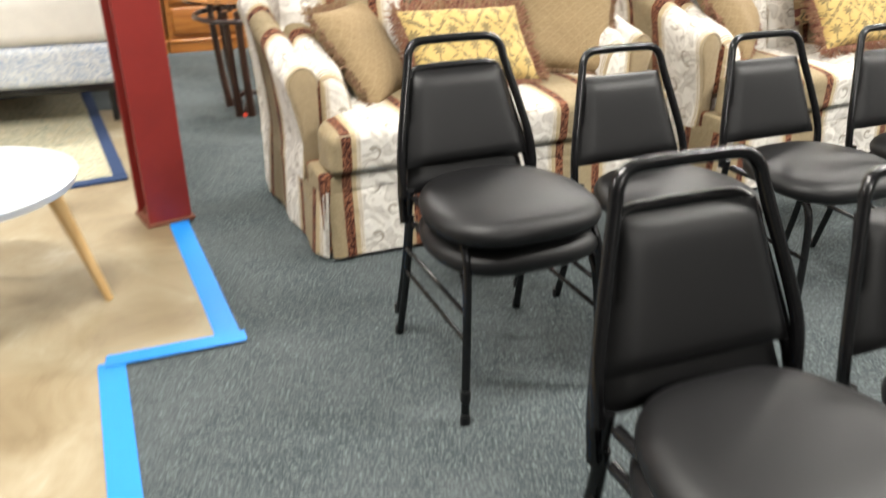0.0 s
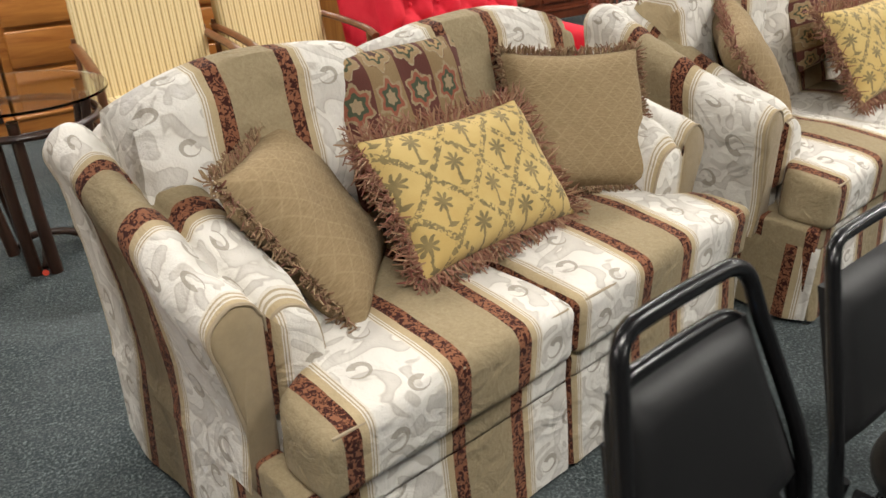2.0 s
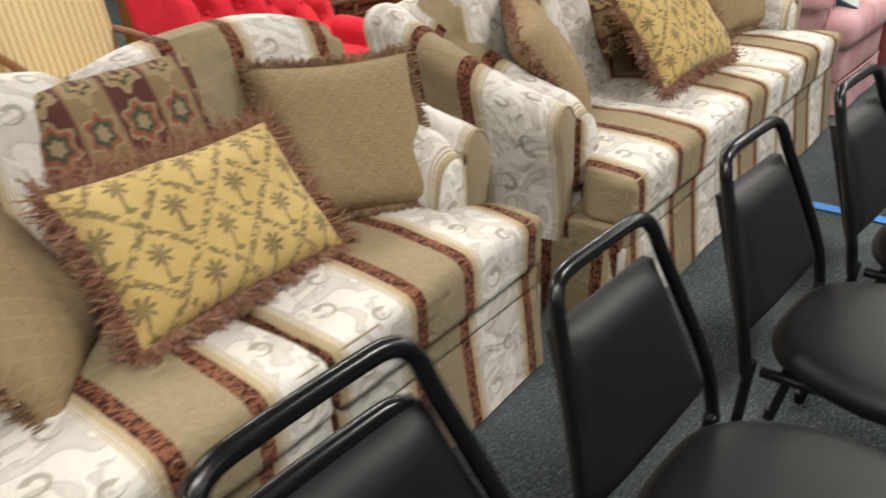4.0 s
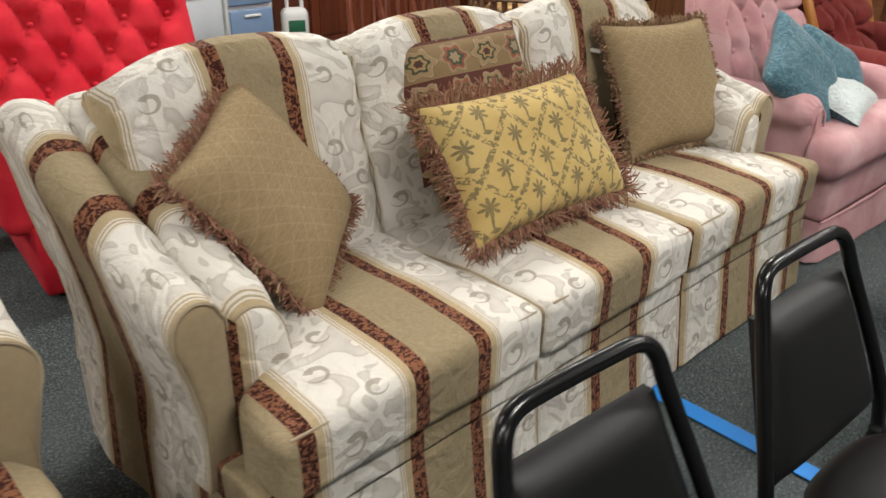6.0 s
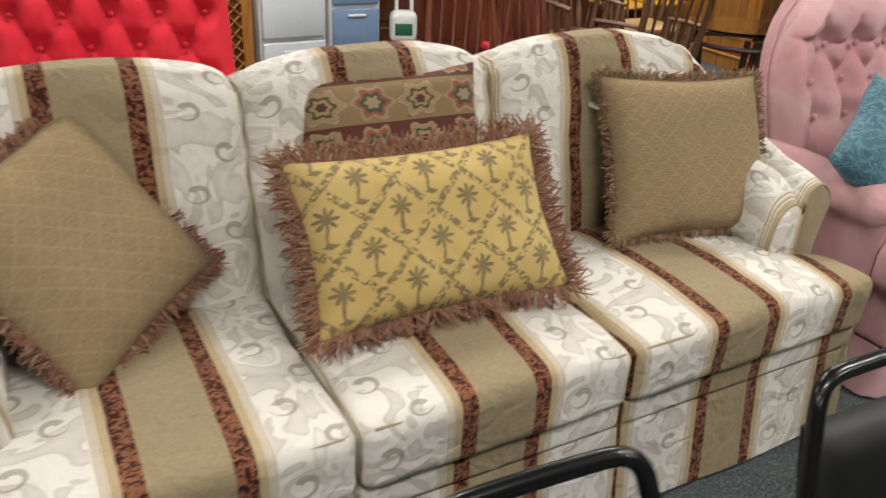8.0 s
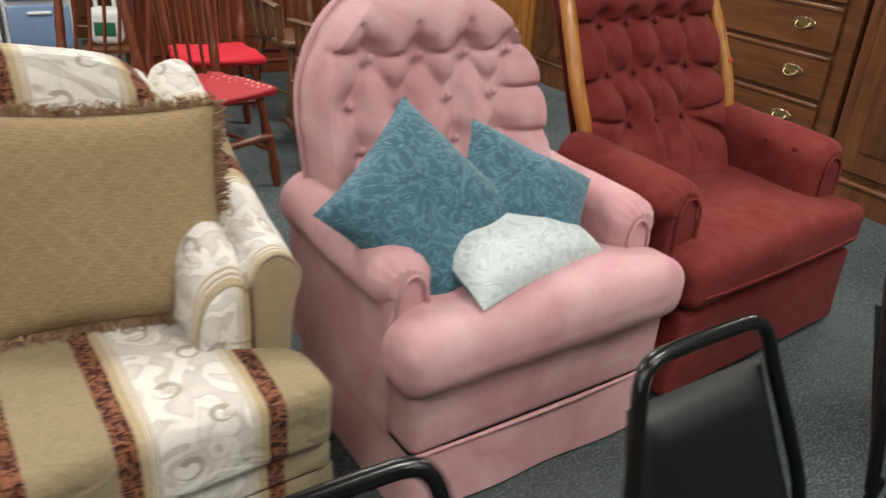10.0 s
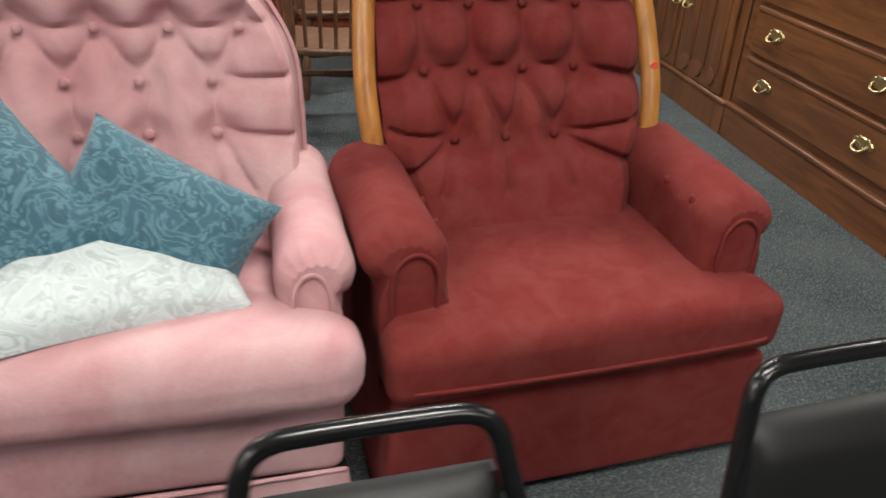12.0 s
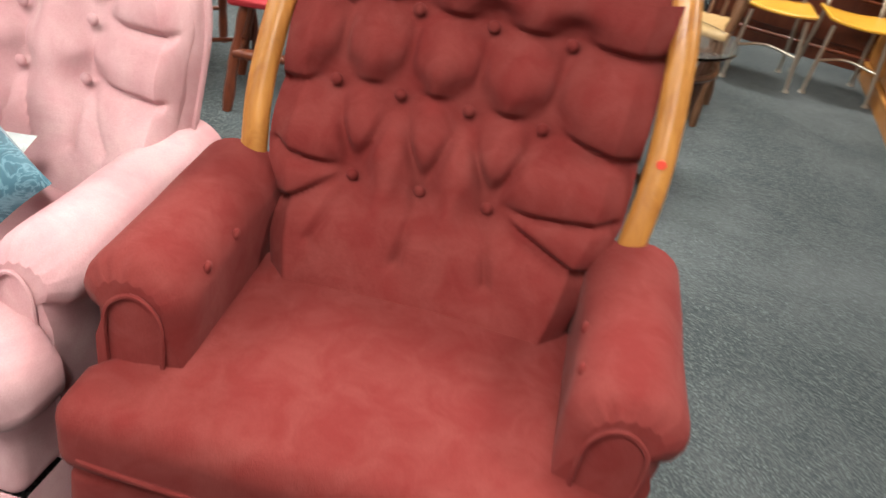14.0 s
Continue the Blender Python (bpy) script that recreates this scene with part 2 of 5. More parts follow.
_s.bump(_s.math("ADD", _w, _s.math("MULTIPLY", _s.noise(16, 3), 1.2)), 0.5, 0.006)
QUILT = _s.done(_c, 0.95, Sheen_Weight=0.04, Specular_IOR_Level=0.12)
PIPING = plain("tan piping", (0.34, 0.27, 0.18), 0.85, scale=60)
PALM, TAP = palm_fabric(), tapestry()
_s = Net("fringe strands")
_g = _s.n("NewGeometry")
FRINGE = _s.done(_s.ramp(_g.outputs["Random Per Island"], [(0.0, (0.14, 0.055, 0.035)), (0.35, (0.27, 0.12, 0.075)), (0.6, (0.33, 0.21, 0.12)), (0.85, (0.24, 0.075, 0.06)), (1.0, (0.42, 0.30, 0.18))]), 0.8)
_s = Net("olive fringe strands")
_g = _s.n("NewGeometry")
FRINGE2 = _s.done(_s.ramp(_g.outputs["Random Per Island"], [(0.0, (0.13, 0.07, 0.035)), (0.4, (0.28, 0.19, 0.10)), (0.7, (0.20, 0.08, 0.055)), (1.0, (0.38, 0.28, 0.16))]), 0.8)
CARPET, CONCRETE = carpet(), concrete()
VINYL = plain("black vinyl", (0.005, 0.005, 0.0055), 0.46, scale=90, vary=0.2, bump=0.18, dist=0.002, Specular_IOR_Level=0.34)
BLACK = plain("black enamel", (0.005, 0.005, 0.0055), 0.24, scale=14, vary=0.3, bump=0.05, Specular_IOR_Level=0.4)
PINK = velvet("pink velvet", (0.52, 0.265, 0.285), (0.68, 0.46, 0.465), 5)
RED = velvet("red plush", (0.165, 0.023, 0.021), (0.205, 0.046, 0.040), 14)
CHERRY = velvet("cherry cotton", (0.52, 0.018, 0.035), (0.62, 0.04, 0.055), 6)
OAK = wood("honey oak", (0.30, 0.11, 0.022), (0.54, 0.25, 0.06), 0.3, "z")
OAK_X = wood("honey oak boards", (0.26, 0.085, 0.016), (0.48, 0.20, 0.045), 0.32, "x")
WALNUT = wood("walnut", (0.075, 0.026, 0.010), (0.19, 0.075, 0.028), 0.35, "x")
WALNUT_Z = wood("walnut upright", (0.085, 0.03, 0.012), (0.20, 0.08, 0.03), 0.35, "z")
DARKWOOD = wood("dark stained wood", (0.018, 0.008, 0.005), (0.055, 0.024, 0.014), 0.3, "z")
MAHOGANY = wood("mahogany", (0.09, 0.02, 0.010), (0.20, 0.055, 0.022), 0.28, "z")
BROWNWOOD = wood("worn brown wood", (0.07, 0.03, 0.014), (0.20, 0.10, 0.05), 0.4, "z")
PINE = wood("pale birch", (0.50, 0.31, 0.12), (0.66, 0.46, 0.22), 0.35, "z")
BRASS = plain("aged brass", (0.50, 0.38, 0.20), 0.32, 0.9, scale=60)
STEEL_RED = plain("red oxide steel", (0.20, 0.018, 0.014), 0.42, scale=6, vary=0.3, bump=0.12)
RUST = plain("rusty steel", (0.16, 0.05, 0.025), 0.7, scale=30, vary=0.4, bump=0.3)
TAPE = plain("blue painter tape", (0.006, 0.23, 0.72), 0.5, scale=25, vary=0.06, bump=0.05)
WHITE = plain("grey painted plaster", (0.22, 0.217, 0.21), 0.85, scale=3, vary=0.05)
CLEAR = plain("frosted plastic", (0.62, 0.66, 0.70), 0.3, scale=8, vary=0.08)
BLUEBOX = plain("blue grey plastic", (0.18, 0.27, 0.42), 0.3, scale=8, vary=0.2)
GREENP = plain("green plastic", (0.02, 0.12, 0.06), 0.4)
WHITEP = plain("white plastic", (0.72, 0.73, 0.72), 0.35, vary=0.05)
STICKER = plain("orange sticker", (0.85, 0.10, 0.06), 0.5, vary=0.03)
YELLOW = plain("yellow plastic", (0.62, 0.33, 0.035), 0.3, vary=0.1)
CHROME = plain("worn chrome", (0.55, 0.50, 0.42), 0.3, 0.8)
GLASS = glass("clear glass", (0.93, 0.98, 0.96))
GREENGLASS = glass("green glass edge", (0.35, 0.8, 0.65))
MATTRESS = plain("white mattress ticking", (0.70, 0.67, 0.62), 0.85, scale=14, vary=0.1, bump=0.3)
LAMPGLOW = Net("lamp diffuser")
LAMPGLOW.b.inputs["Emission Strength"].default_value = 9.0
LAMPGLOW = LAMPGLOW.done((0.9, 0.9, 0.88), 0.4, Emission_Color=(1.0, 0.95, 0.86, 1))


def leaf_print(name, base, pale):
    s = Net(name)
    n = s.noise(16, 3, 0.5, dist=2.2)
    col = s.ramp(n, [(0.42, base), (0.49, pale), (0.53, base), (0.62, mul(base, 0.8)), (0.67, pale)])
    s.bump(s.noise(20, 3), 0.3, 0.005)
    return s.done(col, 0.7, Sheen_Weight=0.2)


TEAL = leaf_print("teal leaf cloth", (0.030, 0.105, 0.145), (0.10, 0.21, 0.26))
PALE = leaf_print("pale velvet", (0.48, 0.54, 0.54), (0.57, 0.63, 0.63))
BLUEFLOWER = leaf_print("blue flowered ticking", (0.62, 0.64, 0.66), (0.25, 0.33, 0.48))
_s = Net("patterned rug")
_n = _s.noise(13, 3, 0.5, dist=2.5)
RUG = _s.done(_s.ramp(_n, [(0.40, (0.50, 0.44, 0.32)), (0.49, (0.16, 0.20, 0.14)), (0.53, (0.55, 0.50, 0.38)), (0.62, (0.30, 0.27, 0.16)), (0.66, (0.50, 0.42, 0.28))]), 0.95)
RUGBLUE = plain("navy rug border", (0.016, 0.04, 0.11), 0.95, scale=40, bump=0.3)
_s = Net("yellow striped cloth")
_x = _s.xyz()[0]
_p = _s.math("PINGPONG", _x, 0.0165)
_c = _s.ramp(_s.math("DIVIDE", _p, 0.0165), [(0.0, (0.20, 0.13, 0.06)), (0.16, (0.66, 0.50, 0.24)), (0.55, (0.72, 0.60, 0.36)), (0.85, (0.50, 0.36, 0.15))], "CONSTANT")
YSTRIPE = _s.done(_s.mix(_s.math("MULTIPLY", _s.noise(200, 2), 0.3), _c, (0.45, 0.34, 0.18)), 0.8)
_s = Net("dotted red cloth")
_v = _s.n("TexVoronoi")
_v.inputs["Scale"].default_value = 26
_v.inputs["Randomness"].default_value = 0.15
_s.link(_s.co.outputs["Object"], _v.inputs["Vector"])
DOTRED = _s.done(_s.mix(_s.math("LESS_THAN", _v.outputs["Distance"], 0.2), (0.33, 0.012, 0.02), (0.6, 0.45, 0.4)), 0.7)


# ---- shapes ----
def part(name, bm, material, parent=None, label="", loc=(0, 0, 0), rot=None, smooth=True):
    if isinstance(bm, bpy.types.Mesh):
        me = bm
    else:
        me = bpy.data.meshes.new(name)
        bmesh.ops.recalc_face_normals(bm, faces=bm.faces)
        for f in bm.faces:
            f.smooth = smooth
        bm.to_mesh(me)
        bm.free()
        if smooth:
            me.set_sharp_from_angle(angle=radians(50))
        me.materials.append(material)
    ob = new(name, me)
    ob.parent = parent
    ob.matrix_basis = Matrix.Translation(loc) @ (rot.to_4x4() if rot is not None else Matrix())
    if label:
        ob["label"] = label
    return ob


def thing(name, m, label, category, group=""):
    ob = new(name)
    ob.empty_display_size = 0.1
    ob.matrix_basis = m
    return tagged(ob, label, category, group)


def box(sx, sy, sz, bevel=0.006, at=(0, 0, 0), seg=2, bm=None):
    """A bevelled block, centred on at."""
    bm = bm or bmesh.new()
    r = bmesh.ops.create_cube(bm, size=1, matrix=Matrix.Translation(at) @ Matrix.Diagonal((sx, sy, sz, 1)))
    if bevel:
        es = list({e for v in r["verts"] for e in v.link_edges})
        bmesh.ops.bevel(bm, geom=es, offset=min(bevel, 0.45 * min(sx, sy, sz)), segments=seg, affect="EDGES", profile=0.5)
    return bm


def cyl(r1, r2, h, at=(0, 0, 0), seg=20, bm=None, rot=None):
    bm = bm or bmesh.new()
    bmesh.ops.create_cone(bm, cap_ends=True, segments=seg, radius1=r1, radius2=r2, depth=h, matrix=Matrix.Translation(at) @ (rot.to_matrix().to_4x4() if rot else Matrix()))
    return bm


def ball(r, at=(0, 0, 0), sq=(1, 1, 1), seg=14, bm=None):
    bm = bm or bmesh.new()
    bmesh.ops.create_uvsphere(bm, u_segments=seg, v_segments=max(6, seg // 2), radius=r, matrix=Matrix.Translation(at) @ Matrix.Diagonal((*sq, 1)))
    return bm


def smooth_path(pts, n=6):
    """Catmull-Rom through the points."""
    P = [Vector(p) for p in pts]
    P = [2 * P[0] - P[1]] + P + [2 * P[-1] - P[-2]]
    out = []
    for i in range(1, len(P) - 2):
        a, b, c, d = P[i - 1 : i + 3]
        for k in range(n):
            t = k / n
            out.append(0.5 * ((2 * b) + (c - a) * t + (2 * a - 5 * b + 4 * c - d) * t * t + (3 * b - a - 3 * c + d) * t**3))
    return out + [P[-2]]


def tube(pts, r, seg=8, bm=None, n=6, flat=1.0, closed=False):
    """A round bar along a smooth path; r may be a function of 0..1."""
    bm = bm or bmesh.new()
    path = smooth_path(pts, n) if n else [Vector(p) for p in pts]
    rings, up = [], None
    for i, p in enumerate(path):
        t = (path[min(i + 1, len(path) - 1)] - path[max(i - 1, 0)]).normalized()
        up = up or (Vector((0, 0, 1)) if abs(t.z) < 0.9 else Vector((0, 1, 0)))
        side = t.cross(up).normalized()
        up = side.cross(t).normalized()
        rr = r(i / (len(path) - 1)) if callable(r) else r
        rings.append([bm.verts.new(p + side * rr * math.cos(a) + up * rr * flat * math.sin(a)) for a in (2 * math.pi * k / seg for k in range(seg))])
    for a, b in zip(rings, rings[1:]):
        for k in range(seg):
            bm.faces.new((a[k], a[(k + 1) % seg], b[(k + 1) % seg], b[k]))
    bm.faces.new(rings[0]), bm.faces.new(rings[-1])
    return bm


def sheet(fn, nu, nv, bm=None, wrap=False):
    """A grid of fn(u, v), both 0..1; wrap joins the ends of v."""
    bm = bm or bmesh.new()
    g = [[bm.verts.new(fn(i / nu, j / nv)) for j in range(nv + (0 if wrap else 1))] for i in range(nu + 1)]
    m = len(g[0])
    for i in range(nu):
        for j in range(nv):
            bm.faces.new((g[i][j], g[i + 1][j], g[i + 1][(j + 1) % m], g[i][(j + 1) % m]))
    return bm


def soft_box(sx, sy, sz, r, n=8, crown=0.0, sag=0.0, wrinkle=0.0, shape=None):
    """A stuffed block with rounded edges, its base at z = 0 and its centre over the origin."""
    bm = bmesh.new()
    seen = {}
    h = Vector((sx / 2, sy / 2, sz / 2))

    def ticks(half):
        core = half - r
        e = [core + r * k for k in (0.0, 0.3, 0.65, 1.0)]
        mid = [-core + 2 * core * k / n for k in range(1, n)]
        return [-v for v in reversed(e)] + mid + e

    T = [ticks(v) for v in h]

    def vert(q):
        inner = Vector([max(-(h[k] - r), min(h[k] - r, q[k])) for k in range(3)])
        d = Vector(q) - inner
        big = max(abs(v) for v in d)
        p = inner + (d.normalized() * big if big > 1e-9 else d)
        key = tuple(round(v, 5) for v in p)
        if key not in seen:
            a, b = p.x / h.x, p.y / h.y
            k = max(0, 1 - a * a) * max(0, 1 - b * b)
            w = p.copy()
            if p.z > 0:
                w.z += crown * k**0.6
            w.z -= sag * max(0, 1 - a * a)
            if wrinkle:
                w += Vector(noise.noise_vector(p * 7)) * wrinkle
            w.z += h.z
            if shape:
                w = shape(w)
            seen[key] = bm.verts.new(w)
        return seen[key]

    for ax in range(3):
        i, j = [k for k in range(3) if k != ax]
        for s in (-1, 1):
            for a in range(len(T[i]) - 1):
                for b in range(len(T[j]) - 1):
                    vs = []
                    for da, db in ((0, 0), (1, 0), (1, 1), (0, 1)):
                        q = [0, 0, 0]
                        q[ax], q[i], q[j] = s * h[ax], T[i][a + da], T[j][b + db]
                        v = vert(q)
                        if v not in vs:
                            vs.append(v)
                    if len(vs) > 2:
                        try:
                            bm.faces.new(vs)
                        except ValueError:
                            pass
    return bm


def axes(center, ax, ay):
    """A pose from its centre, its x direction and about its y direction."""
    x = Vector(ax).normalized()
    z = x.cross(Vector(ay)).normalized()
    y = z.cross(x)
    m = Matrix((x, y, z)).transposed().to_4x4()
    m.translation = center
    return m


# ---- the room ----
def structure(name, bm, material, smooth=False, **kw):
    return tagged(part(name, bm, material, smooth=smooth), kind="structure", **kw)


structure("floor", box(15, 17, 0.2, 0, (1.5, 3.5, -0.1)), CARPET, label="grey speckled carpet with worn paths", category="floor")
bare = bmesh.new()
outline = [(-0.82, -1.5), (-0.78, 1.39), (-0.98, 1.93), (-0.67, 2.04), (-1.06, 2.95), (-1.7, 4.6), (-5.9, 4.6), (-5.9, -1.5)]
lo = [bare.verts.new((x, y, -0.05)) for x, y in outline]
hi = [bare.verts.new((x, y, 0.004)) for x, y in outline]
bare.faces.new(hi), bare.faces.new(lo)
for i in range(len(hi)):
    bare.faces.new((lo[i], lo[i - 1], hi[i - 1], hi[i]))
structure("floor_bare", bare, CONCRETE, label="bare tan concrete floor stained and scuffed", category="floor")
for nm, sx, sy, at in (("wall_north", 15, 0.15, (1.5, 12.07, 1.6)), ("wall_south", 15, 0.15, (1.5, -5.07, 1.6)), ("wall_west", 0.15, 17, (-6.07, 3.5, 1.6)), ("wall_east", 0.15, 17, (9.07, 3.5, 1.6))):
    structure(nm, box(sx, sy, 3.2, 0, at), WHITE, label="plain painted wall of the shop", category="wall")
structure("ceiling", box(15, 17, 0.1, 0, (1.5, 3.5, 3.25)), WHITE, label="white ceiling", category="ceiling")


def ceiling_light(x, y, power):
    t = thing("ceiling_light", pose(x, y, 3.2), "white fluorescent ceiling light fixture", "ceiling light", "ceiling lights")
    part("frame", box(1.26, 0.34, 0.06, 0.01, (0, 0, -0.03)), WHITEP, t)
    part("diffuser", box(1.2, 0.28, 0.02, 0.005, (0, 0, -0.068)), LAMPGLOW, t)
    la = bpy.data.lights.new("lamp", "AREA")
    la.shape, la.size, la.size_y, la.energy, la.color = "RECTANGLE", 1.2, 0.28, power, (1.0, 0.965, 0.90)
    new("lamp", la).matrix_basis = pose(x, y, 3.11)


for lx, ly in LAMPS:
    ceiling_light(lx, ly, LAMP_POWER)


def tape(a, b, w=0.075, up=0.0):
    a, b = Vector((*a, 0)), Vector((*b, 0))
    d = b - a
    m = pose(*((a + b) / 2), 0, 0, math.degrees(math.atan2(d.y, d.x)))
    ob = part("floor_tape", box(d.length, w, 0.003, 0.001, (0, 0, 0.0065 + up), 1), TAPE, smooth=False)
    ob.matrix_basis = m
    tagged(ob, "strip of bright blue tape stuck to floor", "floor tape", "floor tape strips")


tape((-1.06, 2.96), (-0.66, 2.03))
tape((-0.62, 2.06), (-1.0, 1.93), 0.06, 0.004)
tape((-0.985, 1.93), (-0.74, 1.30))
tape((-0.745, 1.31), (-0.45, 0.55), 0.075, 0.004)
tape((2.38, 3.68), (2.72, 2.75), 0.06)

# red steel column
post = thing("steel_column", pose(-1.12, 3.0, 0, 0, 0, 32), "red painted steel column with rusty base plate", "column")
for s in (-1, 1):
    part("flange", box(0.17, 0.014, 3.2, 0.002, (0, 0.078 * s, 1.6)), STEEL_RED, post, smooth=False)
part("web", box(0.012, 0.142, 3.2, 0.002, (0, 0, 1.6)), STEEL_RED, post, smooth=False)
part("base_plate", box(0.19, 0.19, 0.016, 0.003, (0, 0, 0.013)), RUST, post, "rusty base plate")
for sx in (-1, 1):
    for sy in (-1, 1):
        part("bolt", cyl(0.013, 0.011, 0.03, (0.06 * sx, 0.045 * sy, 0.032), 6), RUST, post)


# ---- stacking chairs ----
def stack_chair(m, label):
    t = thing("stacking_chair", m, label, "chair", "black stacking chairs")
    for s in (-1, 1):
        part("rear_leg", tube([(s * 0.205, 0.25, 0.0), (s * 0.195, 0.205, 0.22), (s * 0.185, 0.19, 0.42)], 0.0115, 8), BLACK, t)
        part("front_leg", tube([(s * 0.205, -0.23, 0.0), (s * 0.19, -0.20, 0.30), (s * 0.182, -0.165, 0.395), (s * 0.18, -0.10, 0.412), (s * 0.18, 0.17, 0.40)], 0.0115, 8), BLACK, t)
    part("back_frame", tube([(-0.205, 0.19, 0.40), (-0.20, 0.215, 0.52), (-0.152, 0.285, 0.72), (-0.138, 0.303, 0.775), (-0.112, 0.312, 0.796), (-0.06, 0.314, 0.80), (0.06, 0.314, 0.80), (0.112, 0.312, 0.796), (0.138, 0.303, 0.775), (0.152, 0.285, 0.72), (0.20, 0.215, 0.52), (0.205, 0.19, 0.40)], 0.0125, 10, n=5), BLACK, t)
    for y in (-0.13, 0.13):
        part("seat_brace", tube([(-0.18, y, 0.405), (0.18, y, 0.405)], 0.009, 6, n=0), BLACK, t)
    part("stretcher", tube([(-0.198, -0.215, 0.24), (-0.196, 0.21, 0.24)], 0.007, 6, n=0), BLACK, t)
    part("stretcher", tube([(0.198, -0.215, 0.24), (0.196, 0.21, 0.24)], 0.007, 6, n=0), BLACK, t)

    def cushion(u, v):
        # a rounded pad: plan of a blunt ellipse, a little narrower at the back
        prof = [(0.0, 0.078), (0.45, 0.075), (0.75, 0.068), (0.90, 0.059), (0.975, 0.044), (1.0, 0.028), (0.985, 0.012), (0.94, 0.002), (0.80, 0.0), (0.0, 0.0)]
        f = v * (len(prof) - 1)
        i = min(int(f), len(prof) - 2)
        k = f - i
        rr, zz = [prof[i][c] + (prof[i + 1][c] - prof[i][c]) * k for c in (0, 1)]
        c, d = math.cos(2 * math.pi * u), math.sin(2 * math.pi * u)
        x = 0.232 * math.copysign(abs(c) ** 0.62, c)
        yy = 0.218 * math.copysign(abs(d) ** 0.72, d)
        return Vector((rr * x * (1 - 0.16 * max(0.0, yy / 0.2)), rr * yy, zz))

    bm = sheet(cushion, 44, 18)
    bmesh.ops.remove_doubles(bm, verts=bm.verts, dist=0.0004)
    part("seat", bm, VINYL, t, "smooth rounded black vinyl seat pad", (0, -0.022, 0.405))

    def pad(u, v):
        a, b = 2 * u - 1, v
        zz = 0.475 + 0.245 * b
        yy = 0.207 + 0.092 * b
        hw = 0.187 - 0.047 * b
        th = 0.024 * (max(0, 1 - a**6) * max(0, 1 - (2 * b - 1) ** 8)) ** 0.5
        return Vector((hw * a, yy - th, zz))

    bm = sheet(pad, 14, 12)
    sheet(lambda u, v: pad(u, v) + Vector((0, 0.018 + 2 * (0.207 + 0.092 * v - pad(u, v).y) * 0.4, 0)), 14, 12, bm)
    bmesh.ops.remove_doubles(bm, verts=bm.verts, dist=0.0005)
    # close the rim between the two faces
    rim = [e for e in bm.edges if len(e.link_faces) == 1]
    if rim:
        bmesh.ops.bridge_loops(bm, edges=rim)
    part("backrest", bm, VINYL, t, "padded black vinyl backrest")
    for s in (-1, 1):
        for yy, zz in ((-0.232, 0.0), (0.252, 0.0)):
            part("foot_cap", cyl(0.014, 0.013, 0.03, (s * 0.2055, yy, 0.0151), 10), VINYL, t)
    return t


def chair_at(x, y, z=0.0, ang=20.5):
    """x, y: the middle of the top rail."""
    a = radians(ang)
    return pose(x + 0.314 * math.sin(a), y - 0.314 * math.cos(a), z, 0, 0, ang)


LOW = "black vinyl and steel stacking chair in a row on the carpet"
first = stack_chair(chair_at(0.02, 2.20, 0.0, 21), "black vinyl stacking chair with another one stacked on it")
first["label"] = "lower black stacking chair carrying a second chair"
tagged(copy_thing(first, chair_at(0.02, 2.20, 0.076, 21)), "black vinyl stacking chair stacked on another chair")
for x, y, ang in ((0.55, 2.41, 20), (1.09, 2.61, 19), (1.598, 2.745, 18), (2.12, 2.925, 19), (2.67, 3.14, 20), (3.22, 3.331, 20), (3.80, 3.57, 21), (4.40, 3.81, 23), (4.96, 4.05, 24)):
    tagged(copy_thing(first, chair_at(x, y, 0, ang)), LOW)
tagged(copy_thing(first, chair_at(0.35, 1.19, 0.0, 18)), "lower black stacking chair carrying a second chair")
tagged(copy_thing(first, chair_at(0.35, 1.19, 0.076, 18)), "black vinyl stacking chair stacked on another chair")
tagged(copy_thing(first, chair_at(0.86, 1.35, 0, 18)), LOW)


# ---- striped sofas ----
def woven():
    """An empty mesh that stores the run of its cloth."""
    bm = bmesh.new()
    bm.verts.layers.float.new("along"), bm.verts.layers.float.new("across")
    return bm


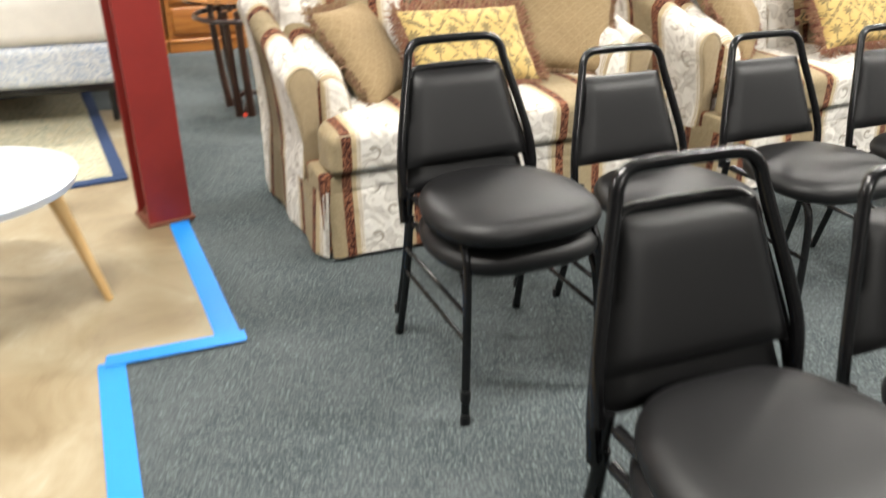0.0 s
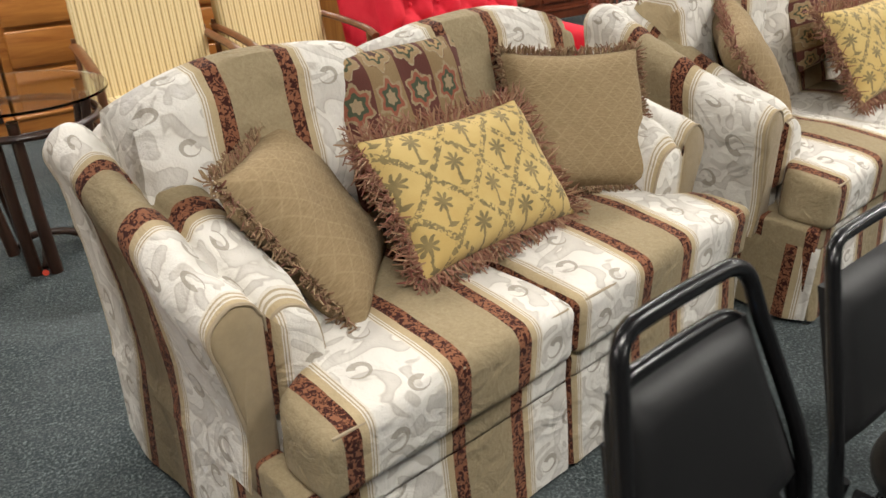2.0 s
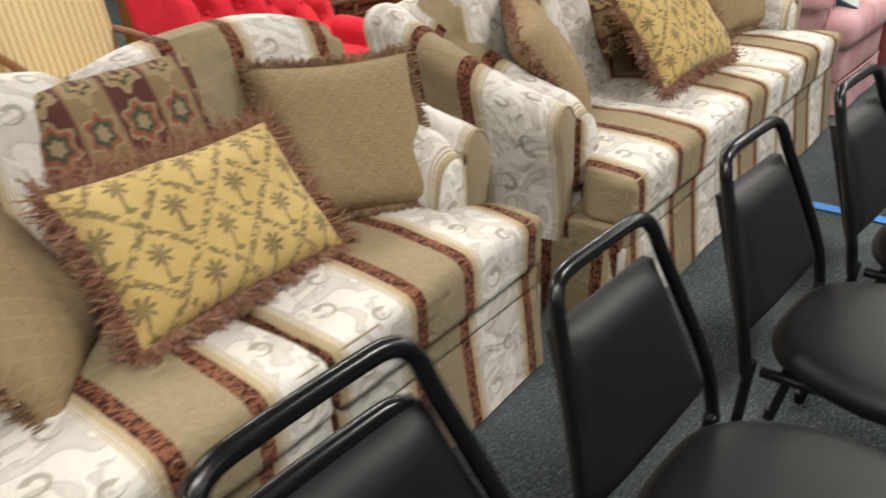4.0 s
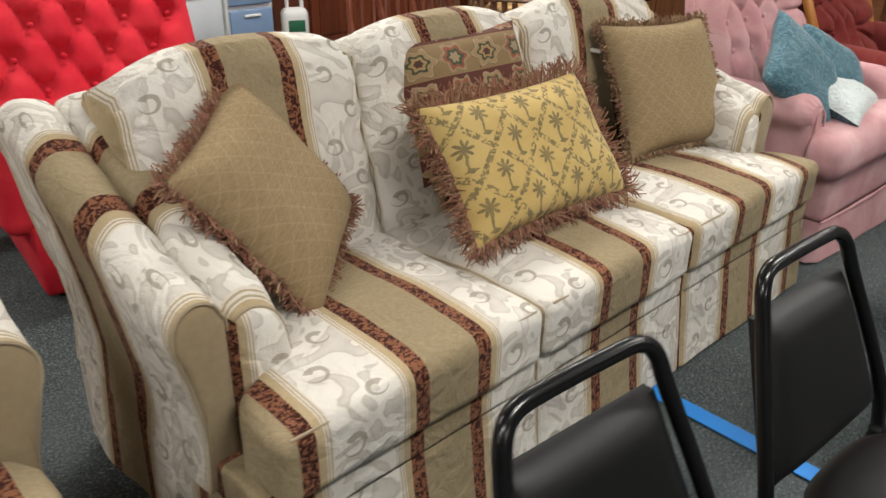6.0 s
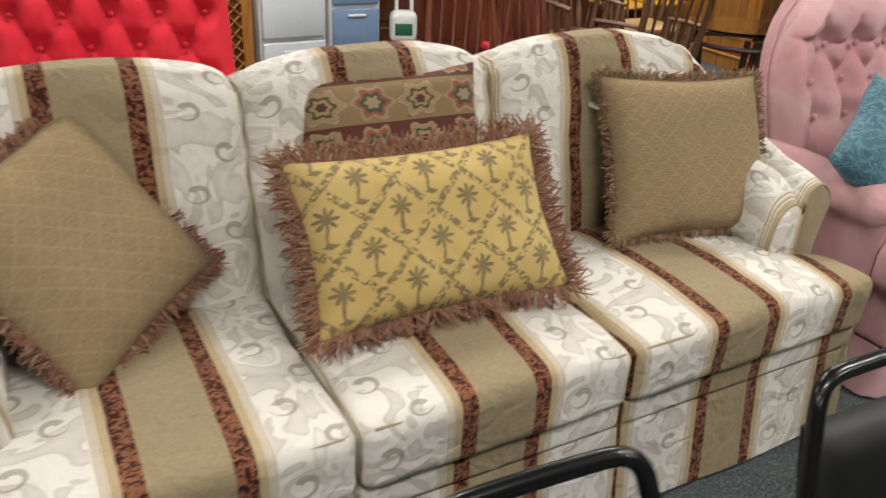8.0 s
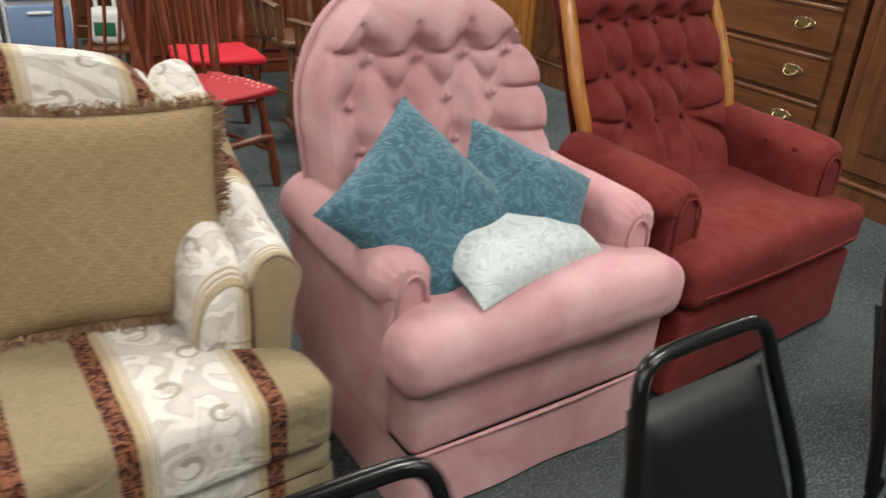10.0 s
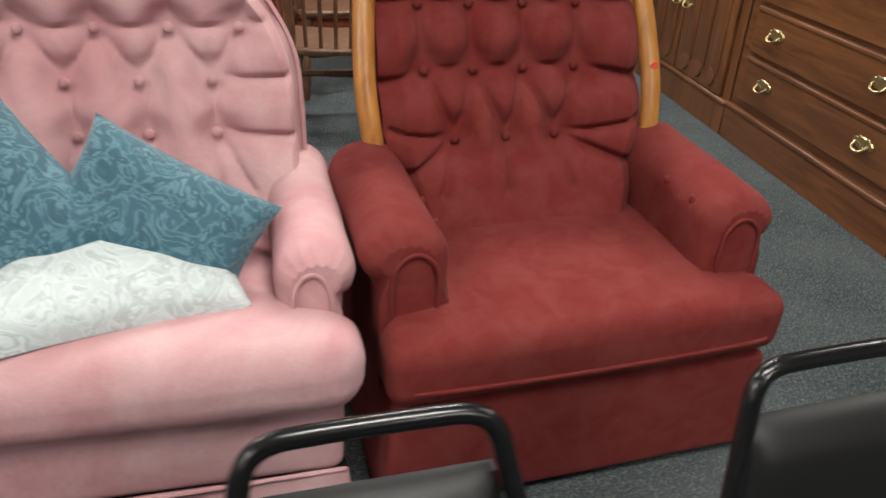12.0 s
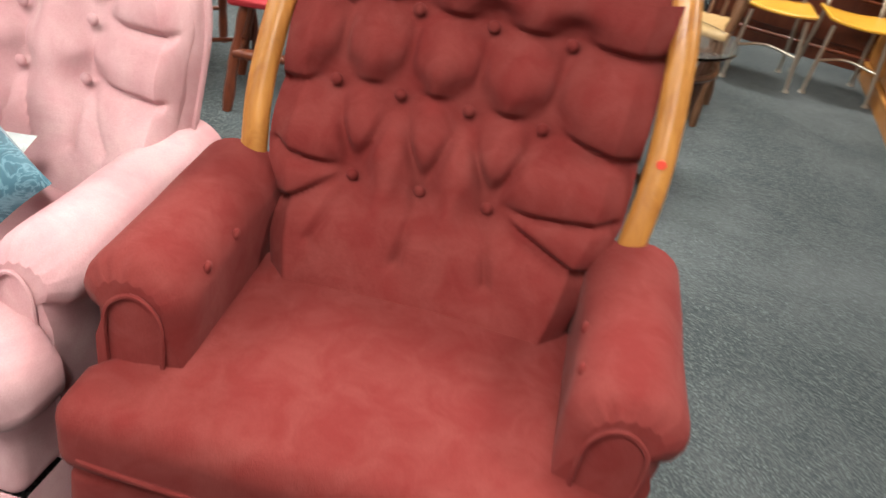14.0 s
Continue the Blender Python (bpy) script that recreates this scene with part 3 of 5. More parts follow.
def sofa(name, m, W, n, label):
    """A camelback sofa W wide with n seat cushions; its front middle is at the origin and it faces -y."""
    t = thing(name, m, label, "sofa", "matching striped sofas")
    half = W / 2
    IN = half - 0.175          # inner face of the arms
    lift = 0.085 if n == 3 else 0.055
    edges = [-half + 0.02, -0.365, 0.285, half + 0.02] if n == 3 else [-half + 0.03, -0.03, half - 0.005]
    cents = [-0.66, -0.05, 0.632] if n == 3 else [-0.298, 0.32]
    back_cents = [-0.68, -0.055, 0.612] if n == 3 else [-0.405, 0.255]
    for i in range(n):
        x0, x1 = edges[i], edges[i + 1]
        cx = cents[i]
        w = x1 - x0
        off = (x0 + x1) / 2 - cx

        def tee(p, i=i, w=w, off=off):
            # the end cushions run round the front of the arms
            q = p.copy()
            back = max(0.0, min(1.0, (q.y - 0.16) / 0.07))
            xw = q.x + off + cx
            if i == 0 and xw < -IN:
                q.x += back * (-IN - xw) * 0.96
            if i == n - 1 and xw > IN:
                q.x -= back * (xw - IN) * 0.96
            q.x += off
            return q

        D = 0.62

        def cush(p, tee=tee, D=D):
            p = p.copy()
            p.y += D / 2
            return tee(p)

        bm = soft_box(w - 0.006, D, 0.15, 0.028, 16, crown=0.036, wrinkle=0.007, shape=cush)
        part("seat_cushion", bm, FAB_X, t, "", (cx, 0.0, 0.325))
        for zz in (0.468,):
            part("piping", tube([(x0 + 0.03, 0.011, zz), ((x0 + x1) / 2, 0.010, zz), (x1 - 0.03, 0.011, zz)], 0.0035, 6, n=4), PIPING, t)
        # front rail and pleated skirt
        part("front_rail", soft_box(w - 0.002, 0.05, 0.075, 0.018, 8, wrinkle=0.002, shape=lambda p, off=off: p + Vector((off, 0, 0))), FAB_X, t, "", (cx, 0.045, 0.252))

        def skirt(u, v, w=w, off=off):
            x = (u - 0.5) * (w + 0.006) + off
            e = 1 - abs(2 * u - 1)
            y = 0.018 - 0.028 * (1 - v) + 0.004 * math.sin(u * 9 + v * 2) * (1 - v)
            return Vector((x, y + (0.014 if e < 0.03 else 0), 0.018 + 0.245 * v))

        bm = sheet(skirt, 40, 6)
        sheet(lambda u, v: skirt(u, v) + Vector((0, 0.012, 0)), 40, 6, bm)
        part("skirt_panel", bm, FAB_X, t, "", (cx, 0, 0))
    # pleated corner inserts and side skirts
    for s in (-1, 1):
        bm = sheet(lambda u, v: Vector((s * (half + 0.006 + 0.012 * (1 - v) + 0.008 * math.sin(u * 17) * (1 - v) - 0.03 * max(0, 1 - u * 14)), 0.012 + 0.88 * u, 0.018 + 0.25 * v)), 60, 6)
        sheet(lambda u, v: Vector((s * (half - 0.006), 0.014 + 0.88 * u, 0.02 + 0.24 * v)), 4, 2, bm)
        bmesh.ops.translate(bm, verts=bm.verts, vec=(0, -0.62, 0))
        part("side_skirt", bm, FAB_Y, t, "", (0, 0.62, 0))
    # arms: two rolls side by side with a groove between, rising to the back, over a flared outer side
    rise = 0.268 if n == 3 else 0.205
    spread = 0.03 if n == 3 else 0.008
    groove = half - 0.062

    def section(k):
        top = 0.675 + rise * k**1.45
        inn, out = IN - 0.02 * k, half + 0.045 + spread * k
        g = groove + 0.01 * k
        pts = [(inn + 0.006, 0.40), (inn - 0.010, 0.50), (inn - 0.010, top - 0.11), (inn + 0.012, top - 0.035), (inn + 0.058, top - 0.004), (g - 0.020, top - 0.012), (g, top - 0.040),
               (g + 0.020, top - 0.010), (out - 0.050, top + 0.004), (out - 0.014, top - 0.018), (out, top - 0.060), (out - 0.022, top - 0.16), (half + 0.006, 0.42), (half + 0.002, 0.33), (half + 0.010, 0.25)]
        return smooth_path([(px, 0.0, pz) for px, pz in pts], 4)

    count = len(section(0.0))
    split = 6 * 4          # the groove
    rows = 30
    for s in (-1, 1):
        grid = []
        for i in range(rows + 1):
            k = i / rows
            line = []
            for j, q in enumerate(section(k)):
                y = 0.215 + 0.68 * k
                p = Vector((s * q.x, y, q.z))
                near = max(0.0, 1 - k / 0.13)
                if j < split and q.z > 0.5:
                    # the inner roll is blunt in front
                    p.z -= 0.05 * near**2
                elif q.z > 0.58:
                    p.z -= 0.012 * near**3
                far = max(0.0, (k - 0.90) / 0.10)
                if q.z > 0.6:
                    p.z -= 0.045 * far**2
                fold = math.exp(-(((j - split) / 7.0) ** 2))
                p.z += 0.004 * math.sin(46 * k + 1.7 * s) * fold * min(1.0, 6 * k)
                p += noise.noise_vector(Vector((s * q.x * 5 + 3 * s, y * 6, q.z * 5))) * 0.008 + noise.noise_vector(p * 15) * 0.003
                line.append(p)
            grid.append(line)

        def cloth(bm, verts, values):
            la, lb = bm.verts.layers.float["along"], bm.verts.layers.float["across"]
            for v, (p, q) in zip(verts, values):
                v[la], v[lb] = p, q

        def run(k):
            return 0.53 * (k - 0.62) if k < 0.62 else 0.85 * (k - 0.62)

        bm = woven()
        vs = [[bm.verts.new(p) for p in line] for line in grid]
        for i in range(rows):
            for j in range(count - 1):
                bm.faces.new((vs[i][j], vs[i + 1][j], vs[i + 1][j + 1], vs[i][j + 1]))
        rear = bm.verts.new(sum(grid[-1], Vector()) / count + Vector((0, 0.03, 0)))
        for j in range(count):
            bm.faces.new((vs[-1][j], vs[-1][j - 1], rear))
        flat = [v for line in vs for v in line]
        cloth(bm, flat, [(run(i / rows), 0.021 * j) for i in range(rows + 1) for j in range(count)])
        part("arm", bm, FAB_ARM, t)
        front = grid[0]
        for loop, mat in ((front[: split + 1], FAB_ARM), (front[split:], OLIVE)):
            foot = 0.40 if mat is FAB_ARM else 0.25
            ring = list(loop)
            if mat is FAB_ARM:
                ring.append(Vector((loop[-1].x, loop[-1].y, foot)))
            else:
                ring.insert(0, Vector((loop[0].x, loop[0].y, foot)))
            mid = sum(ring, Vector()) / len(ring)
            bm = woven()
            rims = []
            for shrink, push in ((1.0, 0.0), (0.93, 0.012), (0.78, 0.020), (0.4, 0.024)):
                if mat is OLIVE:
                    push *= 0.5
                rims.append([bm.verts.new(Vector((mid.x + (p.x - mid.x) * shrink, p.y - push, mid.z + (p.z - mid.z) * shrink))) for p in ring])
            for ra, rb in zip(rims, rims[1:]):
                for j in range(len(ring)):
                    bm.faces.new((ra[j], ra[j - 1], rb[j - 1], rb[j]))
            bm.faces.new(rims[-1])
            if mat is FAB_ARM:
                every = [v for rim in rims for v in rim]
                cloth(bm, every, [(-0.352 + 1.1 * (groove - abs(v.co.x)), v.co.z) for v in every])
            part("arm_panel", bm, mat, t, "olive chenille arm front" if mat is OLIVE else "")
            edge = loop if mat is OLIVE else loop[6:]
            part("piping", tube([p + Vector((0, -0.003, 0)) for p in edge[: len(edge) - (6 if mat is OLIVE else 0)]], 0.0042, 6, n=0), PIPING, t)
        part("corner_post", soft_box(0.062, 0.20, 0.31, 0.015, 4, wrinkle=0.003), FAB_Y, t, "", (s * (half - 0.034), 0.125, 0.02))
        part("arm_base", box(0.13, 0.62, 0.40, 0.01, (s * (half - 0.085), 0.54, 0.24)), FAB_Y, t)
    # back, section by section
    bed = [-half + 0.085, -0.365, 0.285, half - 0.10] if n == 3 else [-half + 0.055, -0.03, half - 0.055]
    for i in range(n):
        x0, x1 = bed[i], bed[i + 1]
        cx = back_cents[i]

        def crest(x, i=i, x0=x0, x1=x1):
            q = (x - x0) / (x1 - x0)
            z = 0.882 + lift + 0.045 * math.sin(math.pi * q) ** 0.7
            if i == 0 and q < 0.5:
                z = 0.927 + lift - 0.065 * ((0.5 - q) / 0.5) ** 2.2
            if i == n - 1 and q > 0.5:
                z = 0.927 + lift - 0.065 * ((q - 0.5) / 0.5) ** 2.2
            return z

        def back(u, v, i=i, x0=x0, x1=x1, crest=crest):
            x = x0 + (x1 - x0) * u
            c = crest(x)
            e = min(u, 1 - u)
            puff = 0.042 * (1 - math.exp(-e / 0.045))
            ends = (i == 0 and u < 0.5) or (i == n - 1 and u > 0.5)
            prof = [(0.575, 0.42), (0.565, 0.50), (0.60, 0.64), (0.645, c - 0.13), (0.665, c - 0.05), (0.70, c - 0.005), (0.755, c), (0.80, c - 0.03), (0.835, c - 0.11), (0.86, 0.60), (0.885, 0.28), (0.888, 0.02)]
            f = v * (len(prof) - 1)
            k = min(int(f), len(prof) - 2)
            q = f - k
            q = q * q * (3 - 2 * q) * 0.3 + q * 0.7
            y = prof[k][0] + (prof[k + 1][0] - prof[k][0]) * q
            z = prof[k][1] + (prof[k + 1][1] - prof[k][1]) * q
            if v < 0.62:
                y -= puff - 0.02
                z += (puff - 0.042) * (0.8 if v > 0.4 else 0)
                tuft = math.exp(-((z - 0.76) / 0.05) ** 2 - ((e - 0.03) / 0.08) ** 2)
                y += 0.02 * tuft
                y += 0.006 * math.sin(z * 62 + 3 * i) * math.exp(-e / 0.07) + 0.004 * math.sin(z * 31 + x * 20)
            if ends:
                y -= 0.05 * max(0, (0.3 - e) / 0.3) ** 2 * (1 if v < 0.5 else 0)
            p = Vector((x - cx, y, z))
            return p + noise.noise_vector(Vector((x * 6, y * 6, z * 6))) * 0.006

        bm = sheet(back, 34, 44)
        bm.verts.ensure_lookup_table()
        for row in (0, 34):
            rim = [bm.verts[row * 45 + j] for j in range(45)]
            mid = bm.verts.new(sum((v.co for v in rim), Vector()) / 45)
            for v, w in zip(rim, rim[1:] + rim[:1]):
                bm.faces.new((v, w, mid))
            bm.verts.ensure_lookup_table()
        part("back_section", bm, FAB_X, t, "", (cx, 0, 0))
    part("seat_deck", box(W - 0.16, 0.74, 0.22, 0.01, (0, 0.48, 0.215)), OLIVE, t)
    for s in (-1, 1):
        for y in (0.1, 0.8):
            part("foot", cyl(0.025, 0.03, 0.11, (s * (half - 0.1), y, 0.055), 12), DARKWOOD, t)
    return t


SOFA = pose(2.275, 3.545, 0, 0, 0, 22.4)
LOVE = pose(0.28, 2.833, 0, 0, 0, 22.5)
long_sofa = sofa("sofa", SOFA, 2.19, 3, "cream, olive and wine striped three-seat sofa with skirt")
part("price_dot", cyl(0.010, 0.010, 0.05, (0.792, 0.672, 0.913), 14, rot=Euler((radians(80), 0, 0))), STICKER, long_sofa, "red round price sticker")
part("tag", box(0.014, 0.05, 0.012, 0.002, (0.575, 0.60, 0.835)), WHITEP, long_sofa, "small white tag")
sofa("loveseat", LOVE, 1.50, 2, "cream, olive and wine striped loveseat with skirt")


# ---- pillows ----
def pillow(m, w, h, th, material, label, fringe=None, wide=0.04, seed=1, name="throw_pillow", other=None):
    t = thing(name, m, label, "pillow", "throw pillows")
    rng = random.Random(seed)

    def edge(a, b):
        x = w / 2 * a * (1 - 0.075 * (1 - b * b))
        y = h / 2 * b * (1 - 0.075 * (1 - a * a))
        return x, y

    def side(s):
        def fn(u, v):
            a, b = 2 * u - 1, 2 * v - 1
            x, y = edge(a, b)
            z = s * th / 2 * (max(0, 1 - a**4) * max(0, 1 - b**4)) ** 0.55
            p = Vector((x, y, z))
            k = min(1, (1 - max(abs(a), abs(b))) * 6)
            return p + noise.noise_vector(Vector((x * 9, y * 9, seed * 3.1 + s))) * 0.010 * k
        return fn

    part("face", sheet(side(1), 28, 28), material, t)
    part("reverse", sheet(side(-1), 20, 20), other or material, t)
    if fringe:
        bm = bmesh.new()
        N = int((w + h) * 2 / 0.0019)
        for k in range(N):
            f = 4 * k / N
            q = f % 1 * 2 - 1
            a, b = ((q, -1), (1, q), (-q, 1), (-1, -q))[int(f)]
            x, y = edge(a, b)
            out = Vector(((0, -1, 0), (1, 0, 0), (0, 1, 0), (-1, 0, 0))[int(f)])
            corner = Vector((a, b, 0)).normalized()
            kk = max(0, (abs(q) - 0.8) / 0.2)
            out = (out * (1 - 0.6 * kk) + corner * 0.9 * kk).normalized()
            out = (out + Vector((rng.uniform(-0.6, 0.6), rng.uniform(-0.6, 0.6), rng.uniform(-0.9, 0.9)))).normalized()
            L = wide * rng.uniform(0.65, 1.15)
            p0 = Vector((x, y, rng.uniform(-0.006, 0.006)))
            droop = Vector((rng.uniform(-0.9, 0.9), rng.uniform(-0.9, 0.9), rng.uniform(-0.9, 0.9)))
            p1 = p0 + out * L * 0.55
            p2 = p0 + (out + droop * 0.5).normalized() * L
            sd = out.cross(Vector((0, 0, 1))).normalized() * 0.0021
            up = Vector((0, 0, 0.0021))
            rings = []
            for p, r in ((p0, 1.0), (p1, 1.25), (p2, 0.8)):
                rings.append([bm.verts.new(p + sd * r), bm.verts.new(p + up * r), bm.verts.new(p - sd * r), bm.verts.new(p - up * r)])
            for r0, r1 in zip(rings, rings[1:]):
                for j in range(4):
                    bm.faces.new((r0[j], r0[(j + 1) % 4], r1[(j + 1) % 4], r1[j]))
            bm.faces.new(rings[-1])
        ob = part("fringe", bm, fringe, t, "thick rose and brown cotton fringe")
        ob["kind"] = "stuff"
    return t


TANLAB = "tan woven square pillow with brown fringe on a striped sofa"
PALMLAB = "gold plush pillow printed with palms and a thick rose fringe"
TAPLAB = "woven tapestry pillow in wine, tan and green"
pillow(axes((-0.275, 3.10, 0.645), (0.52, 0.80, -0.22), (-0.44, 0.46, 0.76)) @ pose(0, 0, 0, 0, 0, 16), 0.40, 0.43, 0.15, QUILT, TANLAB, FRINGE2, 0.034, 1)
pillow(axes((0.14, 3.17, 0.655), (0.56, 0.27, -0.02), (-0.08, 0.215, 0.27)), 0.56, 0.345, 0.13, PALM, PALMLAB, FRINGE, 0.052, 2)
pillow(axes((0.05, 3.40, 0.76), (0.15, -0.32, -0.92), (0.92, 0.36, 0.06)), 0.40, 0.44, 0.11, TAP, TAPLAB, None, 0, 3)
pillow(axes((0.56, 3.41, 0.69), (0.97, -0.05, -0.05), (0.10, 0.5, 0.84)), 0.43, 0.41, 0.13, QUILT, TANLAB, FRINGE2, 0.028, 4)
pillow(axes((1.395, 3.71, 0.705), (0.64, 0.74, -0.10), (-0.36, 0.40, 0.80)) @ pose(0, 0, 0, 0, 0, 26), 0.42, 0.44, 0.15, QUILT, TANLAB, FRINGE, 0.035, 5)
pillow(axes((2.10, 3.84, 0.685), (0.58, 0.22, 0.005), (-0.03, 0.22, 0.29)), 0.61, 0.375, 0.14, PALM, PALMLAB, FRINGE, 0.052, 6)
pillow(axes((2.03, 4.08, 0.775), (0.94, 0.33, 0.02), (-0.14, 0.36, 0.92)), 0.48, 0.40, 0.11, TAP, TAPLAB, None, 0, 7)
pillow(axes((2.85, 4.27, 0.71), (0.97, 0.22, -0.03), (-0.05, 0.45, 0.86)), 0.51, 0.45, 0.14, QUILT, TANLAB, FRINGE2, 0.03, 8)


# ---- tufted backs ----
def tuft_depth(x, z, buttons, seams):
    d = 0.0
    for bx, bz in buttons:
        d += 0.030 * math.exp(-((x - bx) ** 2 + (z - bz) ** 2) / 0.0016)
    for (ax, az), (bx, bz), k in seams:
        vx, vz = bx - ax, bz - az
        q = max(0, min(1, ((x - ax) * vx + (z - az) * vz) / (vx * vx + vz * vz)))
        r2 = (x - ax - q * vx) ** 2 + (z - az - q * vz) ** 2
        d += 2.3 * k * math.exp(-r2 / 0.00010) + 1.3 * k * math.exp(-r2 / 0.0016)
    return 0.062 * math.tanh(d / 0.062)


def soft_arm(inn, out, z0, top, y0, y1, rise=0.03):
    """Half of a padded arm as a closed roll; x positive."""
    def fn(u, v):
        k = u
        t = top + rise * k
        rad = (out - inn) / 2
        mx = (inn + out) / 2
        swell = 1 + 0.10 * math.exp(-(u / 0.25) ** 2)
        pts = [(inn + 0.006, z0), (inn, t - 0.16)]
        pts += [(mx - rad * swell * math.cos(a), t - 0.08 + 0.08 * math.sin(a)) for a in (math.pi * (k / 12) for k in range(13))]
        pts += [(out - 0.004, t - 0.105), (out - 0.03, t - 0.13), (out - 0.032, z0)]
        f = v * (len(pts) - 1)
        i = min(int(f), len(pts) - 2)
        q = f - i
        x, z = [pts[i][c] + (pts[i + 1][c] - pts[i][c]) * q for c in (0, 1)]
        y = y0 + (y1 - y0) * u
        e = max(0, 1 - u / 0.14)
        if e > 0 and z > t - 0.13:
            c = ((inn + out) / 2, t - 0.07)
            nose = 1 - math.sqrt(max(0.0, 1 - e * e))
            gather = 0.004 * math.sin(v * 70) * e
            x = c[0] + (x - c[0]) * (1 - 0.42 * nose)
            z = c[1] + (z - c[1]) * (1 - 0.45 * nose) + gather
        return Vector((x, y, z)) + noise.noise_vector(Vector((x * 7, y * 7, z * 7))) * 0.004
    return fn


def arm_parts(t, mat, s, inn, out, z0, top, y0, y1, rise, label):
    fn = soft_arm(inn, out, z0, top, y0, y1, rise)
    mir = Matrix.Diagonal((s, 1, 1, 1))
    bm = sheet(fn, 22, 36)
    bm.transform(mir)
    part("arm", bm, mat, t, label)
    loop = [fn(0, k / 36) for k in range(37)]
    bm = bmesh.new()
    vs = [bm.verts.new(p) for p in loop]
    c = bm.verts.new(Vector(((inn + out) / 2, y0 - 0.012, top - 0.12)))
    for a, b in zip(vs, vs[1:] + vs[:1]):
        bm.faces.new((a, b, c))
    bm.transform(mir)
    part("arm_front", bm, mat, t)
    w = (out - inn) / 2 - 0.042
    mx = (inn + out) / 2 - 0.012
    bm = tube([(mx - w, y0 - 0.008, 0.44), (mx - w, y0 - 0.010, top - 0.10), (mx - w * 0.6, y0 - 0.008, top - 0.062), (mx, y0 - 0.006, top - 0.05), (mx + w * 0.6, y0 - 0.008, top - 0.062), (mx + w, y0 - 0.010, top - 0.10), (mx + w, y0 - 0.008, 0.44)], 0.0045, 6)
    bm.transform(mir)
    part("piping", bm, mat, t)


# ---- pink recliner ----
pk = thing("pink_armchair", pose(3.865, 4.20, 0, 0, 0, 21), "pink velvet armchair with button-tufted round back and skirt", "armchair")


def pk_cush(p):
    q = p.copy()
    k = max(0.0, min(1.0, (q.y + 0.16) / 0.08))
    q.x *= 1 - 0.30 * k
    return q


part("seat_cushion", soft_box(0.88, 0.58, 0.165, 0.065, 14, crown=0.03, wrinkle=0.006, shape=pk_cush), PINK, pk, "", (0, 0.27, 0.335))
part("front_panel", soft_box(0.80, 0.62, 0.20, 0.03, 10, wrinkle=0.004), PINK, pk, "", (0, 0.33, 0.165))
part("piping", tube([(-0.40, 0.02, 0.175), (0, 0.014, 0.172), (0.40, 0.02, 0.175)], 0.005, 6), PINK, pk)


def pk_skirt(u, v):
    P = [(-0.40, 0.62), (-0.405, 0.02), (0.405, 0.02), (0.40, 0.62)]
    f = u * 3
    i = min(int(f), 2)
    q = f - i
    x, y = [P[i][c] + (P[i + 1][c] - P[i][c]) * q for c in (0, 1)]
    flare = 0.022 * (1 - v)
    pleat = 0.02 * (1 - v) * math.exp(-(min(abs(f - 1), abs(f - 2)) / 0.02) ** 2)
    sx = -1 if i == 0 else 1 if i == 2 else 0
    return Vector((x + sx * (flare - pleat), y - (flare - pleat if i == 1 else 0) + 0.004 * math.sin(u * 40) * (1 - v), 0.012 + 0.165 * v))


part("skirt", sheet(pk_skirt, 120, 8), PINK, pk)
for s in (-1, 1):
    arm_parts(pk, PINK, s, 0.285, 0.442, 0.17, 0.635, 0.13, 0.66, 0.015, "")
P1 = [(x, 0.94) for x in (-0.20, -0.05, 0.10, 0.25)]
P2 = [(x, 0.832) for x in (-0.27, -0.122, 0.03, 0.184)]
P3 = [(x, 0.722) for x in (-0.255, -0.107, 0.04, 0.186)]
PB = P1 + P2 + P3
PS = [(a, b, 0.020) for a, b in zip(P1, P2)] + [(a, b, 0.020) for a, b in zip(P1, P2[1:])] + [(a, b, 0.012) for a, b in zip(P2, P3)]
PS += [(a, b, 0.010) for a, b in zip(P1, P1[1:])] + [(a, (a[0] * 1.1, 1.02), 0.007) for a in P1]
PS += [(a, (a[0] * 1.15 + dx, 0.60), 0.008) for a in P3 for dx in (-0.03, 0.04)]
PS += [(P1[3], (0.33, 0.95), 0.016), (P1[0], (-0.31, 0.96), 0.016), (P3[3], (0.35, 0.71), 0.012), (P2[3], (0.35, 0.835), 0.012)]


def pk_back(u, v):
    # half-ellipse outline standing on straight sides
    zz = 0.42 + 0.70 * v
    hw = 0.365 if zz < 0.78 else 0.365 * math.sqrt(max(0.0, 1 - ((zz - 0.78) / 0.345) ** 2))
    a = 2 * u - 1
    x = hw * math.sin(a * math.pi / 2)
    y = 0.425 + 0.32 * (zz - 0.42)
    edge = 1 - abs(a)
    top = min(1, (1.125 - zz) / 0.10)
    y += 0.09 * (1 - min(1, edge * 5) ** 0.5) + 0.08 * (1 - max(0, top)) ** 2
    y -= 0.008 * math.exp(-((zz - 1.02) / 0.07) ** 2) * min(1, edge * 4)
    return Vector((x, y + tuft_depth(x, zz, PB, PS), zz))


part("backrest", sheet(pk_back, 130, 120), PINK, pk)


def pk_shell(u, v):
    p = pk_back(u, v)
    a = 2 * u - 1
    return Vector((p.x * 1.05, 0.54 + 0.32 * (p.z - 0.42) + 0.10 * (1 - a * a) + 0.02, 0.42 + (p.z - 0.42) * 1.012))


